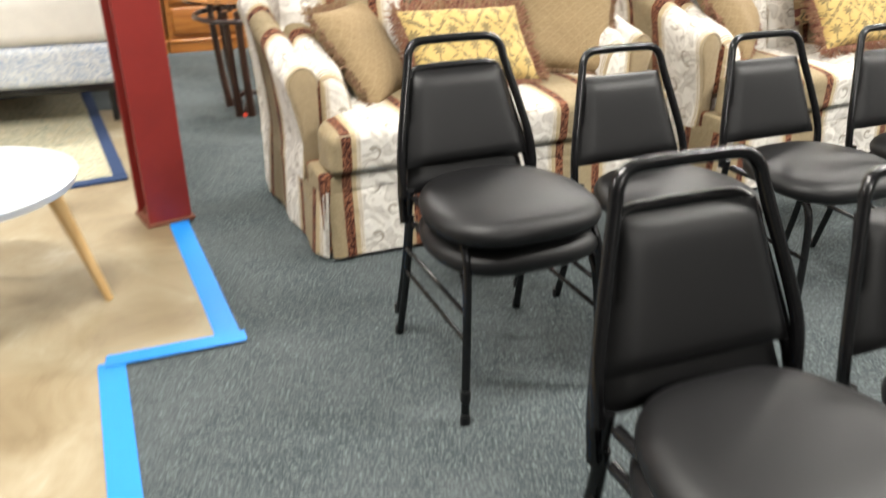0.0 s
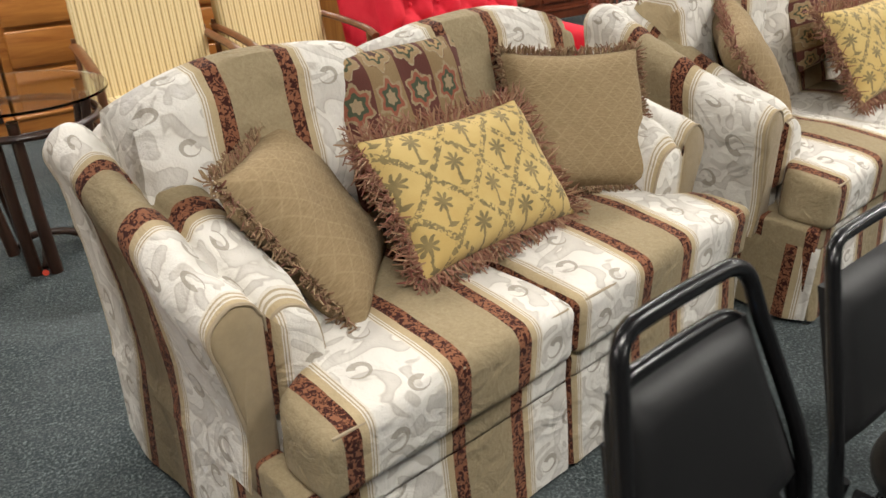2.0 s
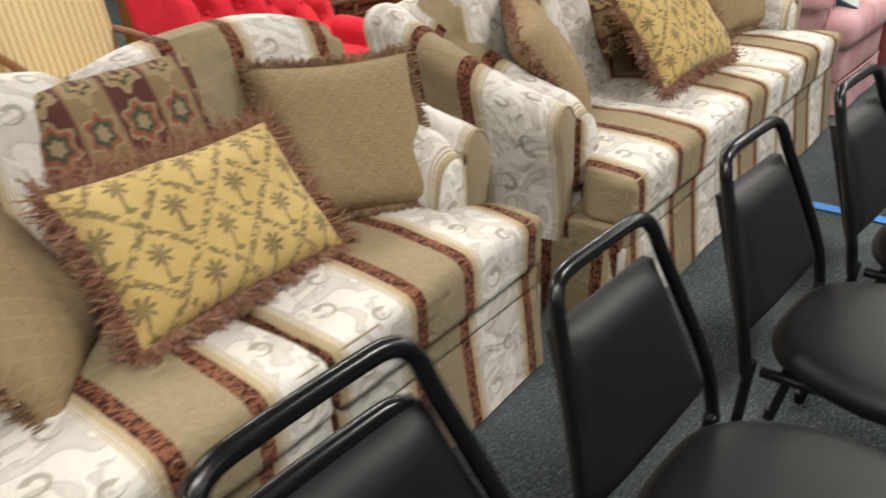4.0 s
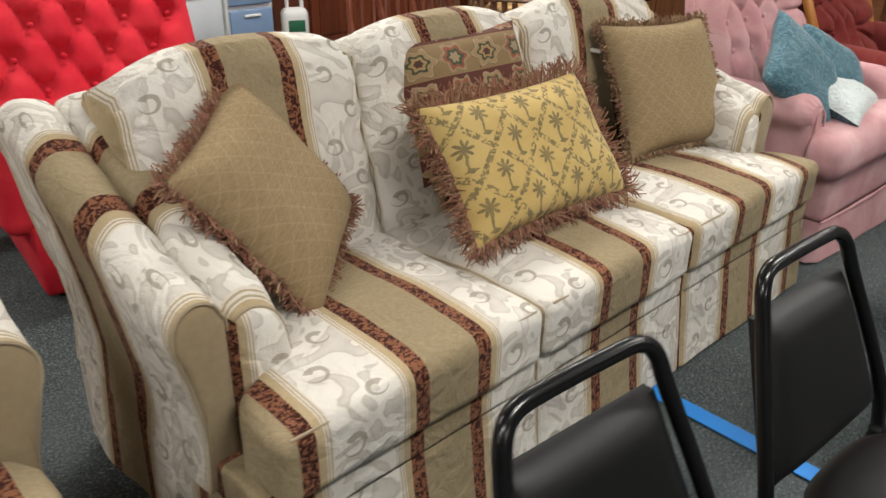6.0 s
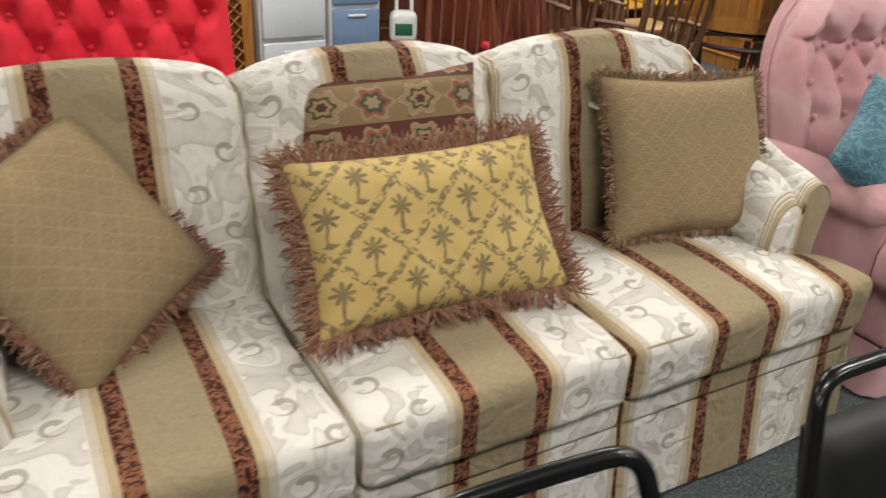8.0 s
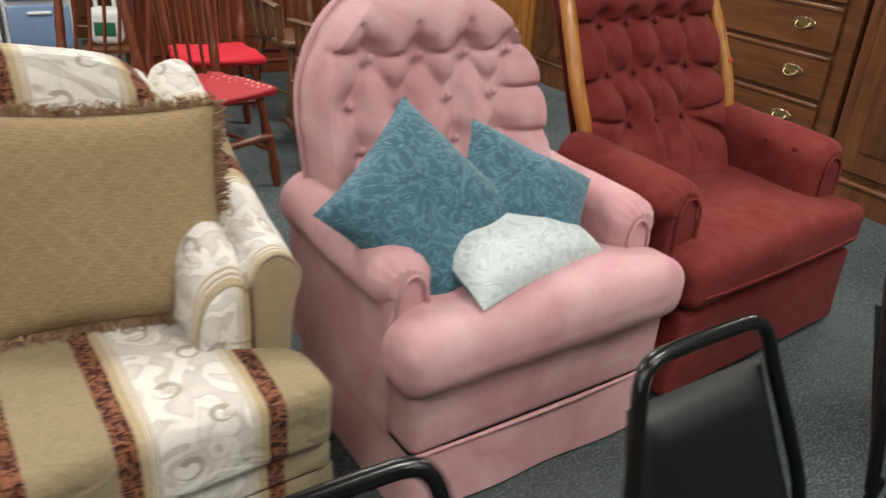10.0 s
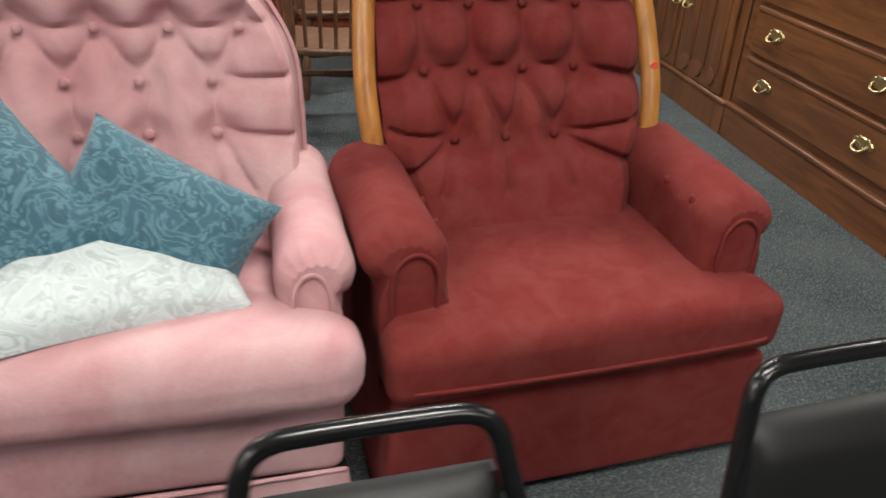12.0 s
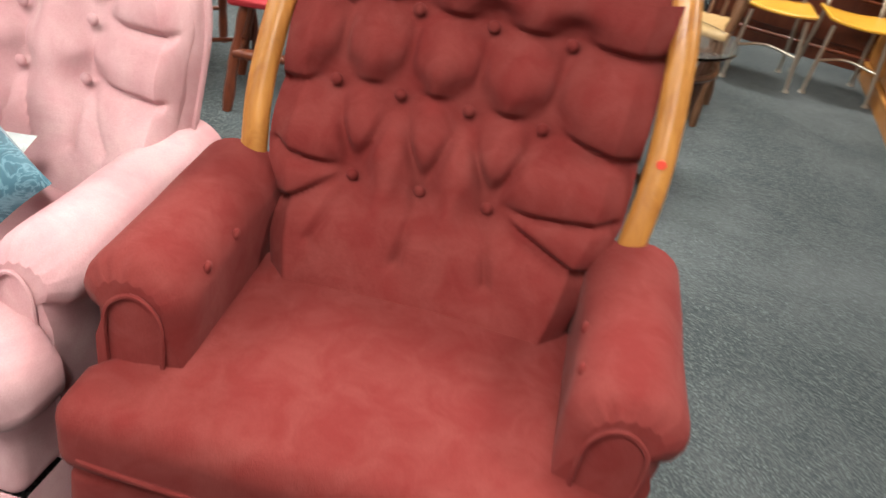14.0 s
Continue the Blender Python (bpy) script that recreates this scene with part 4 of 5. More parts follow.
bm = sheet(pk_shell, 30, 24)
part("back_shell", bm, PINK, pk)
bm = sheet(lambda u, v: pk_back(0 if u < 0 else 0, v) * (1 - u) + pk_shell(0, v) * u, 4, 24)
sheet(lambda u, v: pk_back(1, v) * (1 - u) + pk_shell(1, v) * u, 4, 24, bm)
part("back_side", bm, PINK, pk)
for s in (-1, 1):
    part("piping", tube([pk_shell(0.5 + 0.5 * s, v) + Vector((0, -0.01, 0)) for v in (0.1, 0.3, 0.5, 0.65, 0.8, 0.9, 0.96)], 0.006, 6), PINK, pk)
for bx, bz in PB:
    y = 0.425 + 0.32 * (bz - 0.42) + 0.036
    part("button", ball(0.0125, (bx, y, bz), (1, 0.6, 1), 10), PINK, pk)

pillow(axes((3.545, 4.367, 0.665), (0.253, -0.049, -0.227), (0.239, 0.185, 0.143)), 0.41, 0.38, 0.13, TEAL, "teal leaf-print cushion lying on a pink armchair", None, 0, 11, "cushion")
dotted = pillow(axes((3.83, 4.49, 0.648), (0.315, 0.020, -0.157), (-0.065, 0.089, 0.177)), 0.40, 0.26, 0.13, TEAL, "small teal leaf-print cushion leaning on pink chair arm", None, 0, 12, "cushion")
part("price_dot", cyl(0.009, 0.009, 0.004, (0.07, -0.01, 0.066), 12), STICKER, dotted, "red round price sticker")
pillow(axes((3.758, 4.40, 0.583), (0.39, 0.26, 0.0), (-0.12, 0.26, 0.12)), 0.48, 0.33, 0.11, PALE, "pale silver velvet cushion with teal back on armchair", None, 0, 13, "cushion", TEAL)

# ---- red rocker ----
rd = thing("red_armchair", pose(4.725, 4.61, 0, 0, 0, 24.5), "worn red plush armchair with tufted back and oak posts", "armchair")


def rd_cush(p):
    q = p.copy()
    k = max(0.0, min(1.0, (q.y + 0.15) / 0.09))
    q.x *= 1 - 0.24 * k
    q.z += 0.012 * (q.y / 0.27)
    return q


part("seat_cushion", soft_box(0.935, 0.53, 0.145, 0.042, 14, crown=0.026, wrinkle=0.005, shape=rd_cush), RED, rd, "", (0, 0.22, 0.325))
part("piping", tube([(-0.41, -0.035, 0.365), (-0.38, -0.048, 0.36), (0, -0.053, 0.356), (0.38, -0.048, 0.36), (0.41, -0.035, 0.365)], 0.005, 6), RED, rd)
part("front_panel", soft_box(0.905, 0.56, 0.28, 0.02, 10, wrinkle=0.004, shape=lambda p: Vector((p.x * (1 + 0.05 * (1 - p.z / 0.29)), p.y, p.z))), RED, rd, "", (0, 0.255, 0.02))
for s in (-1, 1):
    arm_parts(rd, RED, s, 0.308, 0.488, 0.10, 0.655, 0.09, 0.52, 0.03, "")
    for k in (0.19, 0.30):
        part("button", ball(0.012, (s * 0.314, k, 0.615), (0.6, 1, 1), 10), RED, rd)
    part("post", tube([(s * 0.372, 0.50, 0.52), (s * 0.375, 0.515, 0.66), (s * 0.385, 0.565, 0.80), (s * 0.372, 0.645, 0.98), (s * 0.35, 0.71, 1.10)], 0.027, 12, flat=0.8), OAK, rd, "turned honey oak post")
    part("side_panel", box(0.02, 0.50, 0.30, 0.004, (s * 0.40, 0.32, 0.2)), RED, rd)
part("price_dot", cyl(0.009, 0.009, 0.003, (0.383, 0.548, 0.83), 14, rot=Euler((radians(90), 0, 0))), STICKER, rd, "orange round price sticker")
R0 = [(x, 0.978) for x in (-0.244, -0.115, 0.027, 0.174)]
R1 = [(x, 0.832) for x in (-0.24, -0.114, 0.018, 0.160)]
R2 = [(x, 0.677) for x in (-0.171, -0.037, 0.096)]
RS = [(a, b, 0.022) for a, b in zip(R1, R1[1:])] + [(a, b, 0.018) for a, b in zip(R0, R0[1:])]
RS += [(a, (b[0], b[1] - 0.005), 0.028) for a, b in zip(R1, R0)]
RS += [((-0.34, 0.80), R1[0], 0.02), (R1[3], (0.34, 0.80), 0.02), ((-0.36, 0.978), R0[0], 0.02), (R0[3], (0.36, 0.978), 0.02)]
for i, p in enumerate(R2):
    RS += [(p, R1[i], 0.014), (p, R1[i + 1], 0.014), (p, (p[0] * 1.3, 0.56), 0.007)]
RS += [(R2[0], (-0.30, 0.60), 0.015), (R2[2], (0.30, 0.60), 0.015), (R2[0], (-0.33, 0.70), 0.010), (R2[2], (0.33, 0.70), 0.010)]
RB = R0 + R1 + R2


def rd_back(u, v):
    zz = 0.42 + 0.66 * v
    hw = 0.285 + 0.065 * min(1, max(0, (zz - 0.45) / 0.25))
    a = 2 * u - 1
    x = hw * a
    y = 0.385 + 0.42 * (zz - 0.48)
    y += 0.05 * max(0, abs(a) - 0.85) / 0.15
    return Vector((x, y - 0.01 + tuft_depth(x, zz, RB, RS), zz))


part("backrest", sheet(rd_back, 140, 120), RED, rd)
part("back_shell", sheet(lambda u, v: Vector(((2 * u - 1) * 0.345, 0.50 + 0.40 * (0.64 * v - 0.06) + 0.04, 0.40 + 0.68 * v)), 10, 10), RED, rd)
for bx, bz in RB:
    part("button", ball(0.0125, (bx, 0.375 + 0.42 * (bz - 0.48) + 0.048, bz), (1, 0.6, 1), 10), RED, rd)
part("swivel_base", cyl(0.26, 0.28, 0.02, (0, 0.28, 0.01), 24), DARKWOOD, rd)


# ---- cabinets ----
def bail_handle(parent, x, y, z):
    h = part("handle", tube([(x - 0.038, y - 0.008, z + 0.006), (x - 0.03, y - 0.028, z - 0.014), (x, y - 0.032, z - 0.022), (x + 0.03, y - 0.028, z - 0.014), (x + 0.038, y - 0.008, z + 0.006)], 0.0045, 6, n=4), BRASS, parent, "ornate aged brass handle")
    bm = bmesh.new()
    for dx, dz, r in ((-0.045, 0.006, 0.018), (0.045, 0.006, 0.018), (0, 0.010, 0.024), (-0.024, 0.018, 0.015), (0.024, 0.018, 0.015), (0, -0.012, 0.016), (-0.024, -0.006, 0.012), (0.024, -0.006, 0.012)):
        cyl(r, r * 0.8, 0.006, (x + dx, y - 0.004, z + dz), 9, bm, Euler((radians(90), 0, 0)))
    part("back_plate", bm, BRASS, h)


def drawer(parent, x0, x1, z0, z1, mat, handles):
    d = part("drawer", box(x1 - x0, 0.022, z1 - z0, 0.006, ((x0 + x1) / 2, -0.008, (z0 + z1) / 2)), mat, parent, smooth=False)
    part("moulding", box(x1 - x0 - 0.01, 0.016, 0.022, 0.006, ((x0 + x1) / 2, -0.017, z1 - 0.012)), mat, d)
    for k in handles:
        bail_handle(d, x0 + (x1 - x0) * k, -0.02, (z0 + z1) / 2 + 0.005)
    return d


def carcass(name, m, w, depth, h, mat, label, plinth=0.12):
    t = thing(name, m, label, "cabinet", "")
    part("body", box(w, depth, h - plinth - 0.03, 0.004, (w / 2, depth / 2 + 0.004, plinth + (h - plinth - 0.03) / 2)), mat, t, smooth=False)
    part("plinth", box(w + 0.01, depth, plinth - 0.025, 0.003, (w / 2, depth / 2 - 0.018, (plinth - 0.025) / 2)), mat, t, smooth=False)
    part("base_moulding", box(w + 0.014, depth, 0.028, 0.01, (w / 2, depth / 2 - 0.026, plinth - 0.014)), mat, t)
    part("top", box(w + 0.04, depth + 0.03, 0.03, 0.008, (w / 2, depth / 2 - 0.005, h - 0.015)), mat, t)
    return t


DA = -72.5
ux, uy = math.cos(radians(DA)), math.sin(radians(DA))


def right_side(d):
    """A pose d metres along the fronts of the cabinets on the east side."""
    return pose(5.545 + ux * d, 7.19 + uy * d, 0, 0, 0, DA)


c1 = carcass("chest_of_drawers", right_side(0.0), 1.29, 0.48, 1.5, WALNUT, "dark walnut chest of drawers with brass handles", 0.185)
for i in range(5):
    z0 = 0.228 + 0.235 * i
    drawer(c1, 0.09, 1.20, z0, z0 + 0.215, WALNUT, (0.172, 0.828))
c2 = carcass("cupboard", right_side(-1.24), 1.22, 0.48, 1.5, WALNUT_Z, "dark walnut cupboard with panelled doors", 0.175)
for i in range(2):
    x0 = 0.07 + 0.55 * i
    d = part("door", box(0.53, 0.022, 1.24, 0.006, (x0 + 0.265, -0.008, 0.80)), WALNUT_Z, c2, smooth=False)
    for k in range(3):
        part("panel", box(0.125, 0.014, 1.06, 0.01, (x0 + 0.115 + 0.15 * k, -0.022, 0.80)), WALNUT_Z, d)
        part("rosette", cyl(0.05, 0.045, 0.012, (x0 + 0.115 + 0.15 * k, -0.024, 0.255), 12, rot=Euler((radians(90), 0, 0))), WALNUT_Z, d)
    bail_handle(d, x0 + (0.48 if i == 0 else 0.05), -0.022, 0.55)
c3 = carcass("cupboard", right_side(1.32), 1.2, 0.48, 1.5, WALNUT_Z, "dark walnut cupboard with framed door", 0.14)
for i in range(2):
    d = part("door", box(0.53, 0.022, 1.24, 0.006, (0.335 + 0.55 * i, -0.008, 0.80)), WALNUT_Z, c3, smooth=False)
    part("panel", box(0.36, 0.016, 1.02, 0.012, (0.335 + 0.55 * i, -0.02, 0.80)), WALNUT_Z, d)
c4 = carcass("cabinet", right_side(-2.75), 1.48, 0.4, 1.6, OAK, "honey oak cabinet with plain panelled doors", 0.12)
for i in range(3):
    d = part("door", box(0.44, 0.02, 1.3, 0.006, (0.26 + 0.48 * i, -0.008, 0.80)), OAK, c4, smooth=False)
    part("panel", box(0.30, 0.014, 1.1, 0.01, (0.26 + 0.48 * i, -0.02, 0.80)), OAK, d)

# oak wall units behind the loveseat
for k, (x0, w) in enumerate(((-2.02, 1.55), (-0.45, 0.62), (0.19, 0.9), (1.11, 0.7))):
    a = radians(20)
    u = carcass("oak_dresser", pose(-1.52 + x0 * math.cos(a), 6.35 + x0 * math.sin(a), 0, 0, 0, 20), w, 0.5, 1.55, OAK_X, "honey oak dresser with wide moulded drawers", 0.10)
    for i in range(6):
        z0 = 0.135 + 0.225 * i
        cols = [(0.04, w - 0.04)] if w < 1.2 else [(0.04, 0.72), (0.79, w - 0.04)]
        for p, q in cols:
            d = part("drawer", box(q - p, 0.026, 0.205, 0.012, ((p + q) / 2, -0.01, z0 + 0.1)), OAK_X, u)
            part("handle", tube([((p + q) / 2 - 0.05, -0.022, z0 + 0.10), ((p + q) / 2, -0.04, z0 + 0.095), ((p + q) / 2 + 0.05, -0.022, z0 + 0.10)], 0.005, 6), BRASS, d, "aged brass pull")


# ---- glass side tables ----
def glass_table(m, label):
    t = thing("side_table", m, label, "side table", "glass side tables")
    for k in range(3):
        a = radians(120 * k - 95)
        c, s = math.cos(a), math.sin(a)
        for dd in (-0.035, 0.035):
            px, py = -s * dd, c * dd
            part("leg", tube([(0.155 * c + px, 0.155 * s + py, 0.0), (0.20 * c + px, 0.20 * s + py, 0.26), (0.235 * c + px, 0.235 * s + py, 0.60)], lambda q: 0.024 - 0.005 * q, 8), DARKWOOD, t)
        part("foot_arc", tube([(0.155 * c, 0.155 * s, 0.02), (0.08 * c, 0.08 * s, 0.075), (0.0, 0.0, 0.10)], 0.014, 8), DARKWOOD, t)
    bm = sheet(lambda u, v: Vector(((0.27 + 0.012 * math.cos(v * 6.2832)) * math.cos(u * 6.2832), (0.27 + 0.012 * math.cos(v * 6.2832)) * math.sin(u * 6.2832), 0.55 + 0.014 * math.sin(v * 6.2832))), 48, 8)
    part("ring", bm, DARKWOOD, t)
    part("glass_top", cyl(0.32, 0.32, 0.010, (0, 0, 0.645), 64), GLASS, t, "round clear glass top")
    for k in range(3):
        a = radians(120 * k - 95)
        part("pad", cyl(0.014, 0.014, 0.04, (0.235 * math.cos(a), 0.235 * math.sin(a), 0.62), 10), DARKWOOD, t)
    return t


gt = glass_table(pose(-1.04, 4.62, 0, 0, 0, 0), "round glass side table on dark curved wooden legs")
part("price_dot", cyl(0.012, 0.012, 0.004, (-0.014, -0.178, 0.012), 12, rot=Euler((radians(90), 0, 0))), STICKER, gt, "small red sticker")
glass_table(pose(4.23, 6.83, 0, 0, 0, 0), "round glass side table with green edge and black legs")

# ---- birch coffee table, rug and bed on the bare floor ----
wt = thing("coffee_table", pose(-1.465, 2.22, 0.004), "low round table with pale top and birch legs", "table")
part("tabletop", cyl(0.335, 0.345, 0.025, (0, 0, 0.44), 56), CLEAR, wt, "glossy pale round top")
for k in range(3):
    a = radians(15 + 120 * k)
    c, s = math.cos(a), math.sin(a)
    part("leg", tube([(0.36 * c, 0.36 * s, 0.0), (0.30 * c, 0.30 * s, 0.24), (0.25 * c, 0.25 * s, 0.43)], lambda q: 0.014 + 0.012 * q, 10), PINE, wt)
    part("brace", box(0.24, 0.03, 0.03, 0.006, (0.13 * c, 0.13 * s, 0.413)), PINE, wt)

rg = thing("area_rug", pose(-2.52, 3.91, 0.004, 0, 0, 25), "cream patterned rug with navy border on the floor", "rug")
part("field", box(1.5, 1.7, 0.012, 0.003, (0, 0, 0.006)), RUG, rg, smooth=False)
for sx, sy, x, y in ((1.62, 0.06, 0, -0.88), (1.62, 0.06, 0, 0.88), (0.06, 1.7, 0.78, 0), (0.06, 1.7, -0.78, 0)):
    part("border", box(sx, sy, 0.013, 0.003, (x, y, 0.0065)), RUGBLUE, rg, smooth=False)

bd = thing("bed", pose(-2.74, 4.72, 0.017, 0, 0, 16), "stacked white mattress on flowered box spring and metal frame", "bed")
part("box_spring", soft_box(1.9, 1.4, 0.22, 0.04, 10, wrinkle=0.003), BLUEFLOWER, bd, "blue flowered box spring", (0, 0, 0.22))
part("mattress", soft_box(1.92, 1.42, 0.26, 0.06, 10, crown=0.01, wrinkle=0.005), MATTRESS, bd, "white quilted mattress", (0, 0, 0.44))
part("mattress", soft_box(1.90, 1.40, 0.24, 0.06, 10, crown=0.01, wrinkle=0.006), MATTRESS, bd, "white quilted mattress", (0, 0, 0.70))
for s in (-1, 1):
    part("frame_rail", box(1.86, 0.035, 0.04, 0.004, (0, s * 0.66, 0.2)), BLACK, bd)
    for k in (-0.85, 0.85):
        part("frame_leg", cyl(0.018, 0.022, 0.2, (k, s * 0.62, 0.1), 10), BLACK, bd)


# ---- striped wooden armchairs ----
def striped_chair(m, label):
    t = thing("striped_armchair", m, label, "armchair", "yellow striped armchairs")
    lean = Euler((radians(-14), 0, 0))
    part("backrest", soft_box(0.58, 0.09, 0.72, 0.03, 8, wrinkle=0.003), YSTRIPE, t, "", (0, 0.23, 0.36), lean.to_matrix())
    part("seat", soft_box(0.52, 0.52, 0.11, 0.035, 8, crown=0.02), YSTRIPE, t, "", (0, -0.02, 0.29))
    for s in (-1, 1):
        part("arm", tube([(s * 0.30, 0.30, 0.63), (s * 0.305, 0.05, 0.625), (s * 0.31, -0.16, 0.61), (s * 0.31, -0.25, 0.585)], 0.024, 10, flat=0.65), WALNUT_Z, t, "dark bent wooden arm")
        part("arm_post", tube([(s * 0.305, -0.2, 0.60), (s * 0.30, -0.22, 0.3), (s * 0.29, -0.24, 0.0)], 0.019, 8), WALNUT_Z, t)
        part("rear_leg", tube([(s * 0.28, 0.40, 0.0), (s * 0.285, 0.31, 0.35), (s * 0.29, 0.33, 0.66)], 0.02, 8), WALNUT_Z, t)
        part("side_rail", box(0.03, 0.5, 0.06, 0.006, (s * 0.28, 0.03, 0.31)), WALNUT_Z, t)
    return t


sc = striped_chair(pose(-0.52, 5.24, 0, 0, 0, 12), "wooden armchair with yellow and brown striped upholstery")
copy_thing(sc, pose(0.14, 5.52, 0, 0, 0, 16))

# ---- cherry red tufted chair ----
rc = thing("tufted_chair", pose(1.12, 5.12, 0, 0, 0, 16), "bright red button-tufted slipper armchair", "armchair")
CB = [(-0.36 + 0.18 * i + (0.09 if j % 2 else 0), 0.58 + 0.12 * j) for j in range(5) for i in range(5) if -0.4 < -0.36 + 0.18 * i + (0.09 if j % 2 else 0) < 0.4]
CS = [(a, b, 0.010) for a in CB for b in CB if 0.05 < b[1] - a[1] < 0.15 and abs(a[0] - b[0]) < 0.12]
part("backrest", sheet(lambda u, v: Vector(((2 * u - 1) * 0.46, 0.34 + 0.36 * v * 0.7 + 0.05 * max(0, abs(2 * u - 1) - 0.85) / 0.15 + 0.04 * max(0, v - 0.93) / 0.07 + tuft_depth((2 * u - 1) * 0.46, 0.42 + 0.68 * v, CB, CS), 0.42 + 0.68 * v)), 70, 60), CHERRY, rc)
part("back_shell", box(0.90, 0.06, 0.70, 0.03, (0, 0.47, 0.72), 3), CHERRY, rc, rot=Euler((radians(-18), 0, 0)).to_matrix(), loc=(0, 0.22, 0.10))
part("seat", soft_box(0.80, 0.66, 0.20, 0.06, 10, crown=0.03), CHERRY, rc, "", (0, 0.06, 0.26))
part("skirt", box(0.88, 0.66, 0.26, 0.02, (0, 0.10, 0.15)), CHERRY, rc)
for s in (-1, 1):
    part("arm", soft_box(0.14, 0.66, 0.34, 0.06, 8, wrinkle=0.004), CHERRY, rc, "", (s * 0.45, 0.12, 0.24))
for bx, bz in CB:
    part("button", ball(0.012, (bx, 0.365 + 0.252 * (bz - 0.42) / 0.68, bz), (1, 0.6, 1), 8), CHERRY, rc)
for sx in (-1, 1):
    for y in (-0.18, 0.40):
        part("leg", cyl(0.018, 0.024, 0.03, (sx * 0.38, y, 0.015), 10), DARKWOOD, rc)


# ---- storage behind the sofa ----
def drawer_tower(m, w, h, n, mat, label):
    t = thing("drawer_tower", m, label, "storage drawers")
    part("shell", box(w, 0.34, h, 0.012, (0, 0.19, h / 2)), WHITEP, t)
    for i in range(n):
        d = part("drawer", box(w - 0.03, 0.03, h / n - 0.025, 0.012, (0, 0.008, (i + 0.5) * h / n)), mat, t)
        part("handle", box(w * 0.35, 0.018, 0.018, 0.006, (0, -0.012, (i + 0.8) * h / n)), WHITEP, d)
    return t


drawer_tower(pose(1.57, 7.50, 0, 0, 0, 26), 0.46, 1.10, 3, CLEAR, "tall white plastic tower with frosted drawers")
drawer_tower(pose(1.965, 7.68, 0, 0, 0, 22), 0.36, 1.12, 4, BLUEBOX, "white plastic tower with blue drawers of odds and ends")
jg = thing("plastic_jug", pose(2.29, 7.85, 0.30), "white plastic jug with handle and green label", "jug")
part("body", soft_box(0.19, 0.14, 0.22, 0.05, 6), WHITEP, jg)
part("handle", tube([(-0.05, 0, 0.20), (-0.045, 0, 0.30), (0.0, 0, 0.335), (0.05, 0, 0.30), (0.055, 0, 0.20)], 0.014, 8), WHITEP, jg)
part("label_band", box(0.12, 0.004, 0.08, 0.001, (0, -0.0715, 0.10)), GREENP, jg, "dark green label")
st = thing("low_stand", pose(2.29, 7.85, 0, 0, 0, 14), "low dark wooden stand behind the sofa", "stand")
part("top", box(0.3, 0.3, 0.03, 0.006, (0, 0, 0.285)), WALNUT, st)
for sx in (-1, 1):
    for sy in (-1, 1):
        part("leg", box(0.035, 0.035, 0.27, 0.004, (sx * 0.12, sy * 0.12, 0.135)), WALNUT_Z, st)

lc = carcass("lattice_cabinet", pose(0.76, 7.13, 0, 0, 0, 25), 0.62, 0.4, 1.4, OAK, "honey oak cabinet with lattice door", 0.1)
ld = part("door", box(0.56, 0.012, 1.22, 0.003, (0.31, 0.0, 0.73)), WALNUT, lc)
for s in (0.045, 0.575):
    part("stile", box(0.06, 0.03, 1.24, 0.005, (s, -0.014, 0.73)), OAK, ld)
for k in range(-9, 30):
    for s in (-1, 1):
        # each slat is cut to the opening
        z0, z1 = 0.13, 1.33
        xa = 0.31 + s * 0.24
        xb = 0.31 - s * 0.24
        za, zb = 0.075 * k, 0.075 * k + 0.48
        if zb < z0 + 0.05 or za > z1 - 0.05:
            continue
        qa, qb = max(0, (z0 - za) / 0.48), min(1, (z1 - za) / 0.48)
        A = Vector((xa + (xb - xa) * qa, -0.012 - (0.007 if s > 0 else 0), za + 0.48 * qa))
        Bp = Vector((xa + (xb - xa) * qb, -0.012 - (0.007 if s > 0 else 0), za + 0.48 * qb))
        part("slat", tube([A, Bp], 0.010, 4, n=0, flat=0.6), OAK, ld)


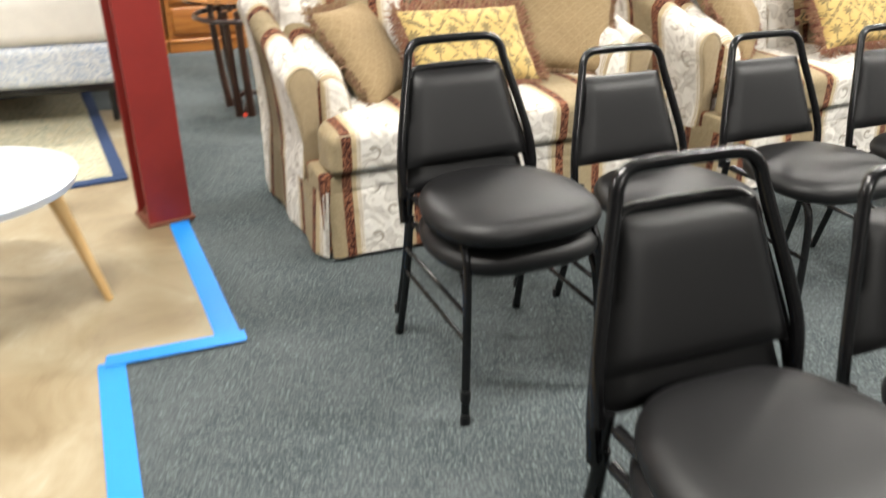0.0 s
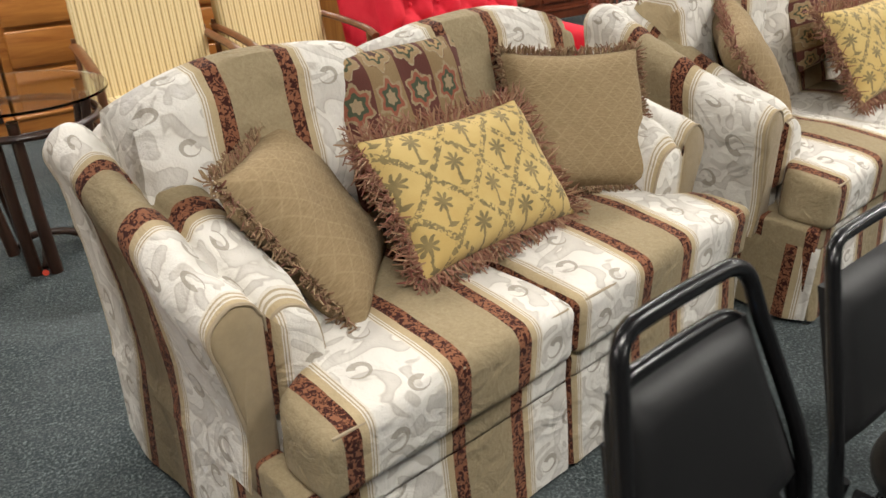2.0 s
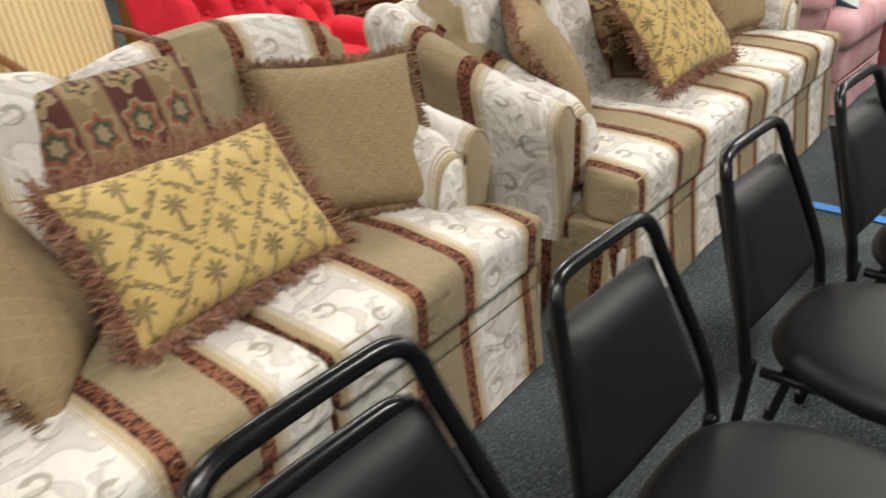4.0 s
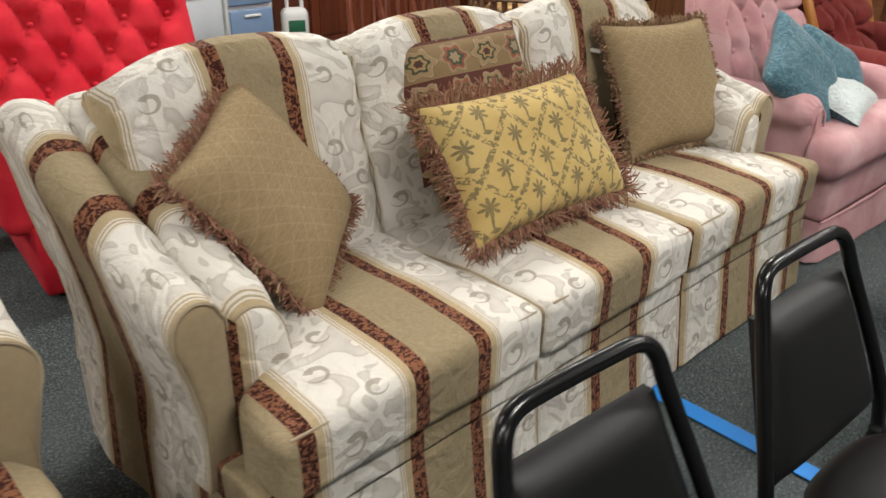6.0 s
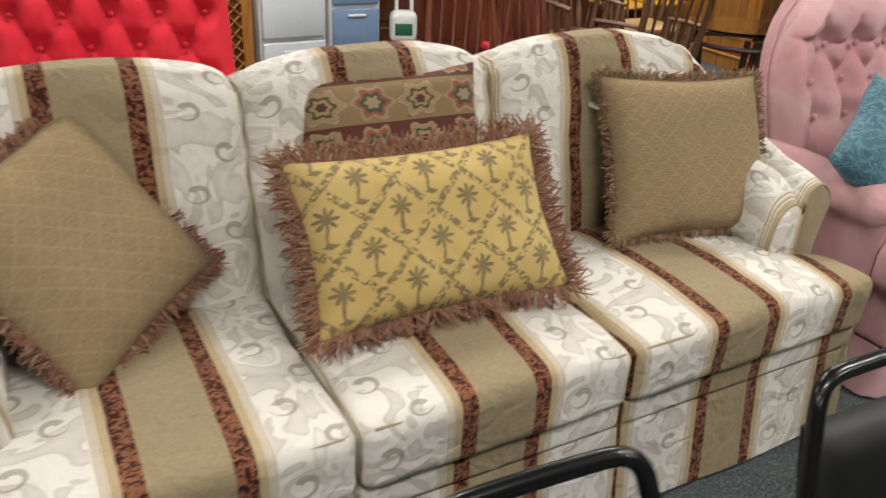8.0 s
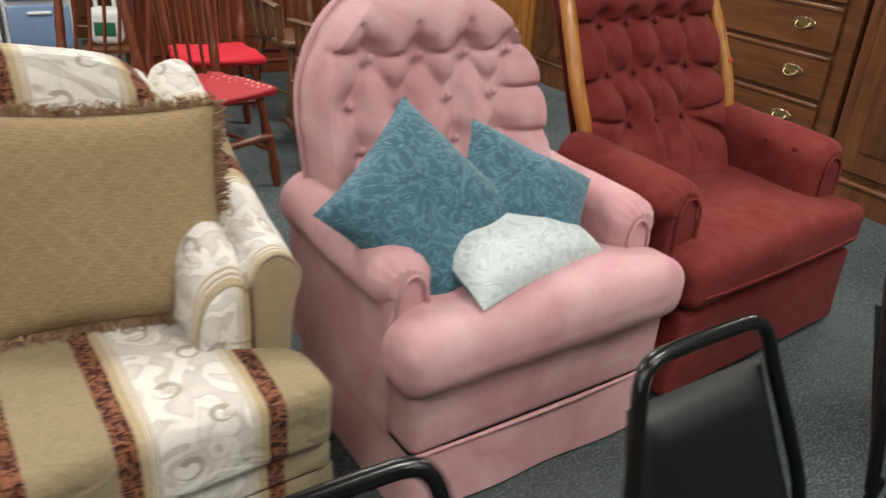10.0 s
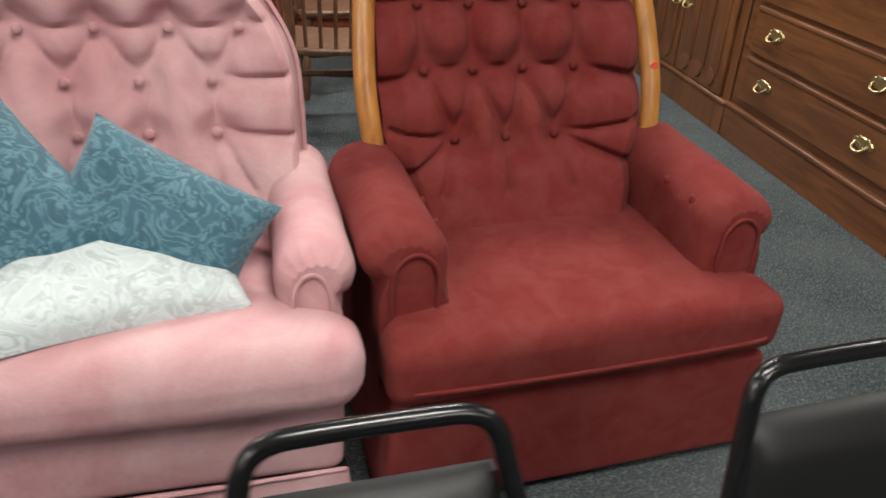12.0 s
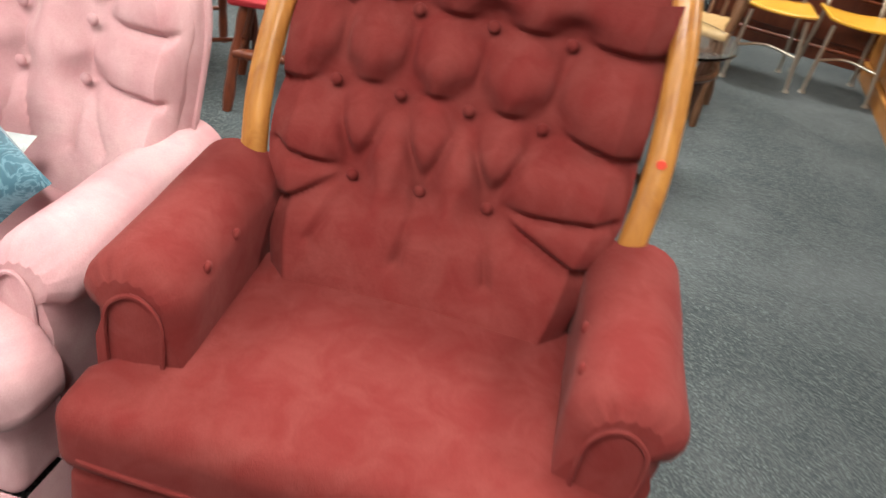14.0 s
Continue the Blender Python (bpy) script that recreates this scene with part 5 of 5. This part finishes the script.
# ---- spindle chairs ----
def spindle_chair(m, mat, label, arms=False, rocker=False, seat=None, h=1.0):
    t = thing("spindle_chair", m, label, "chair", "wooden spindle chairs")
    part("seat", soft_box(0.44, 0.42, 0.04, 0.014, 6, shape=lambda p: Vector((p.x * (1 - 0.1 * (p.y > 0)), p.y, p.z - 0.01 * (1 - (p.x / 0.22) ** 2) * (p.z > 0.02)))), seat or mat, t, "", (0, 0, 0.43))
    prof = lambda q: 0.014 + 0.006 * abs(math.sin(q * 9)) + 0.004 * (q < 0.5)
    for sx in (-1, 1):
        for sy in (-1, 1):
            part("leg", tube([(sx * 0.21, sy * 0.20, 0.045 if rocker else 0.0), (sx * 0.19, sy * 0.18, 0.22), (sx * 0.16, sy * 0.15, 0.435)], prof, 8, n=8), mat, t)
        part("stretcher", tube([(sx * 0.197, -0.187, 0.17), (sx * 0.197, 0.187, 0.17)], 0.01, 8), mat, t)
        part("back_post", tube([(sx * 0.19, 0.18, 0.46), (sx * 0.205, 0.23, 0.7), (sx * 0.21, 0.28, h)], prof, 8, n=8), mat, t)
        if arms:
            part("arm", tube([(sx * 0.20, 0.22, 0.68), (sx * 0.24, 0.0, 0.67), (sx * 0.25, -0.17, 0.655)], 0.02, 8, flat=0.6), mat, t)
            for k in (-0.12, -0.02, 0.08):
                part("arm_spindle", tube([(sx * 0.205, k, 0.46), (sx * 0.24, k, 0.665)], prof, 8, n=6), mat, t)
        if rocker:
            part("rocker", tube([(sx * 0.21, -0.38, 0.07), (sx * 0.21, -0.1, 0.022), (sx * 0.21, 0.2, 0.022), (sx * 0.21, 0.50, 0.09)], 0.02, 8), mat, t)
    part("stretcher", tube([(-0.195, -0.185, 0.24), (0.195, -0.185, 0.24)], prof, 8, n=8), mat, t)
    for k in range(5):
        x = -0.13 + 0.065 * k
        part("spindle", tube([(x, 0.185, 0.46), (x * 1.05, 0.235, 0.7), (x * 1.1, 0.278, h - 0.06)], 0.009, 6), mat, t)
    part("crest_rail", soft_box(0.45, 0.025, 0.13, 0.01, 8, shape=lambda p: Vector((p.x, p.y - 0.03 * (1 - (p.x / 0.22) ** 2) + 0.02, p.z + 0.03 * (1 - (p.x / 0.22) ** 2) * (p.z > 0.06)))), mat, t, "", (0, 0.28, h - 0.09))
    return t


spindle_chair(pose(3.62, 6.72, 0, 0, 0, 195), BROWNWOOD, "worn brown wooden rocking chair with spindles", True, True)
spindle_chair(pose(3.42, 7.45, 0, 0, 0, 30), BROWNWOOD, "brown wooden armchair with turned spindles", True)
spindle_chair(pose(4.02, 7.95, 0, 0, 0, 10), BROWNWOOD, "brown spindle-back wooden chair with tan seat", True, seat=PINE)
spindle_chair(pose(2.95, 6.25, 0, 0, 0, 40), MAHOGANY, "mahogany dining chair with dotted red seat", seat=DOTRED)
spindle_chair(pose(2.45, 6.20, 0, 0, 0, -20), MAHOGANY, "reddish mahogany dining chair", h=1.05)
spindle_chair(pose(2.95, 6.95, 0, 0, 0, 15), MAHOGANY, "reddish mahogany dining chair with red seat", seat=CHERRY, h=1.05)
mc = carcass("china_cabinet", pose(2.42, 8.12, 0, 0, 0, 20), 1.5, 0.45, 1.7, MAHOGANY, "tall reddish mahogany cabinet", 0.1)
for i in range(3):
    d = part("door", box(0.44, 0.02, 1.4, 0.006, (0.27 + 0.48 * i, -0.008, 0.86)), MAHOGANY, mc, smooth=False)
    part("panel", box(0.30, 0.014, 1.2, 0.01, (0.27 + 0.48 * i, -0.02, 0.86)), MAHOGANY, d)
mc2 = carcass("sideboard", pose(1.75, 9.45, 0, 0, 0, 12), 1.75, 0.45, 1.3, WALNUT_Z, "long dark wooden sideboard", 0.1)
for i in range(3):
    d = part("door", box(0.52, 0.02, 1.0, 0.006, (0.32 + 0.56 * i, -0.008, 0.66)), WALNUT_Z, mc2, smooth=False)
    part("panel", box(0.36, 0.014, 0.8, 0.01, (0.32 + 0.56 * i, -0.02, 0.66)), WALNUT_Z, d)


# ---- school chairs at the far end ----
def school_chair(m):
    t = thing("school_chair", m, "yellow plastic school chair with tan metal legs", "chair", "yellow school chairs")
    part("seat", soft_box(0.40, 0.38, 0.02, 0.009, 6, shape=lambda p: Vector((p.x, p.y, p.z + 0.02 * (p.x / 0.2) ** 2))), YELLOW, t, "", (0, 0, 0.42))
    part("backrest", soft_box(0.40, 0.018, 0.24, 0.008, 6, shape=lambda p: Vector((p.x, p.y - 0.04 * (p.x / 0.2) ** 2, p.z))), YELLOW, t, "", (0, 0.22, 0.56))
    for sx in (-1, 1):
        part("front_leg", tube([(sx * 0.19, -0.19, 0.0), (sx * 0.16, -0.15, 0.41)], 0.012, 8), CHROME, t)
        part("rear_leg", tube([(sx * 0.19, 0.22, 0.0), (sx * 0.165, 0.16, 0.41), (sx * 0.15, 0.225, 0.62)], 0.012, 8), CHROME, t)
        for y in (-0.19, 0.22):
            part("glide", cyl(0.02, 0.016, 0.015, (sx * 0.19, y, 0.0075), 10), CHROME, t)
    part("cross_bar", tube([(-0.175, -0.17, 0.2), (0, -0.10, 0.22), (0.175, -0.17, 0.2)], 0.009, 8), CHROME, t)
    return t


sch = school_chair(pose(4.196, 9.017, 0, 0, 0, 21))
copy_thing(sch, pose(4.61, 9.28, 0, 0, 0, 23))
bc = carcass("low_bookcase", pose(3.6, 9.75, 0, 0, 0, 12), 1.35, 0.4, 1.2, MAHOGANY, "reddish wooden bookcase by the far wall", 0.1)
for i in range(3):
    drawer(bc, 0.05, 1.30, 0.14 + 0.34 * i, 0.46 + 0.34 * i, MAHOGANY, (0.25, 0.75))
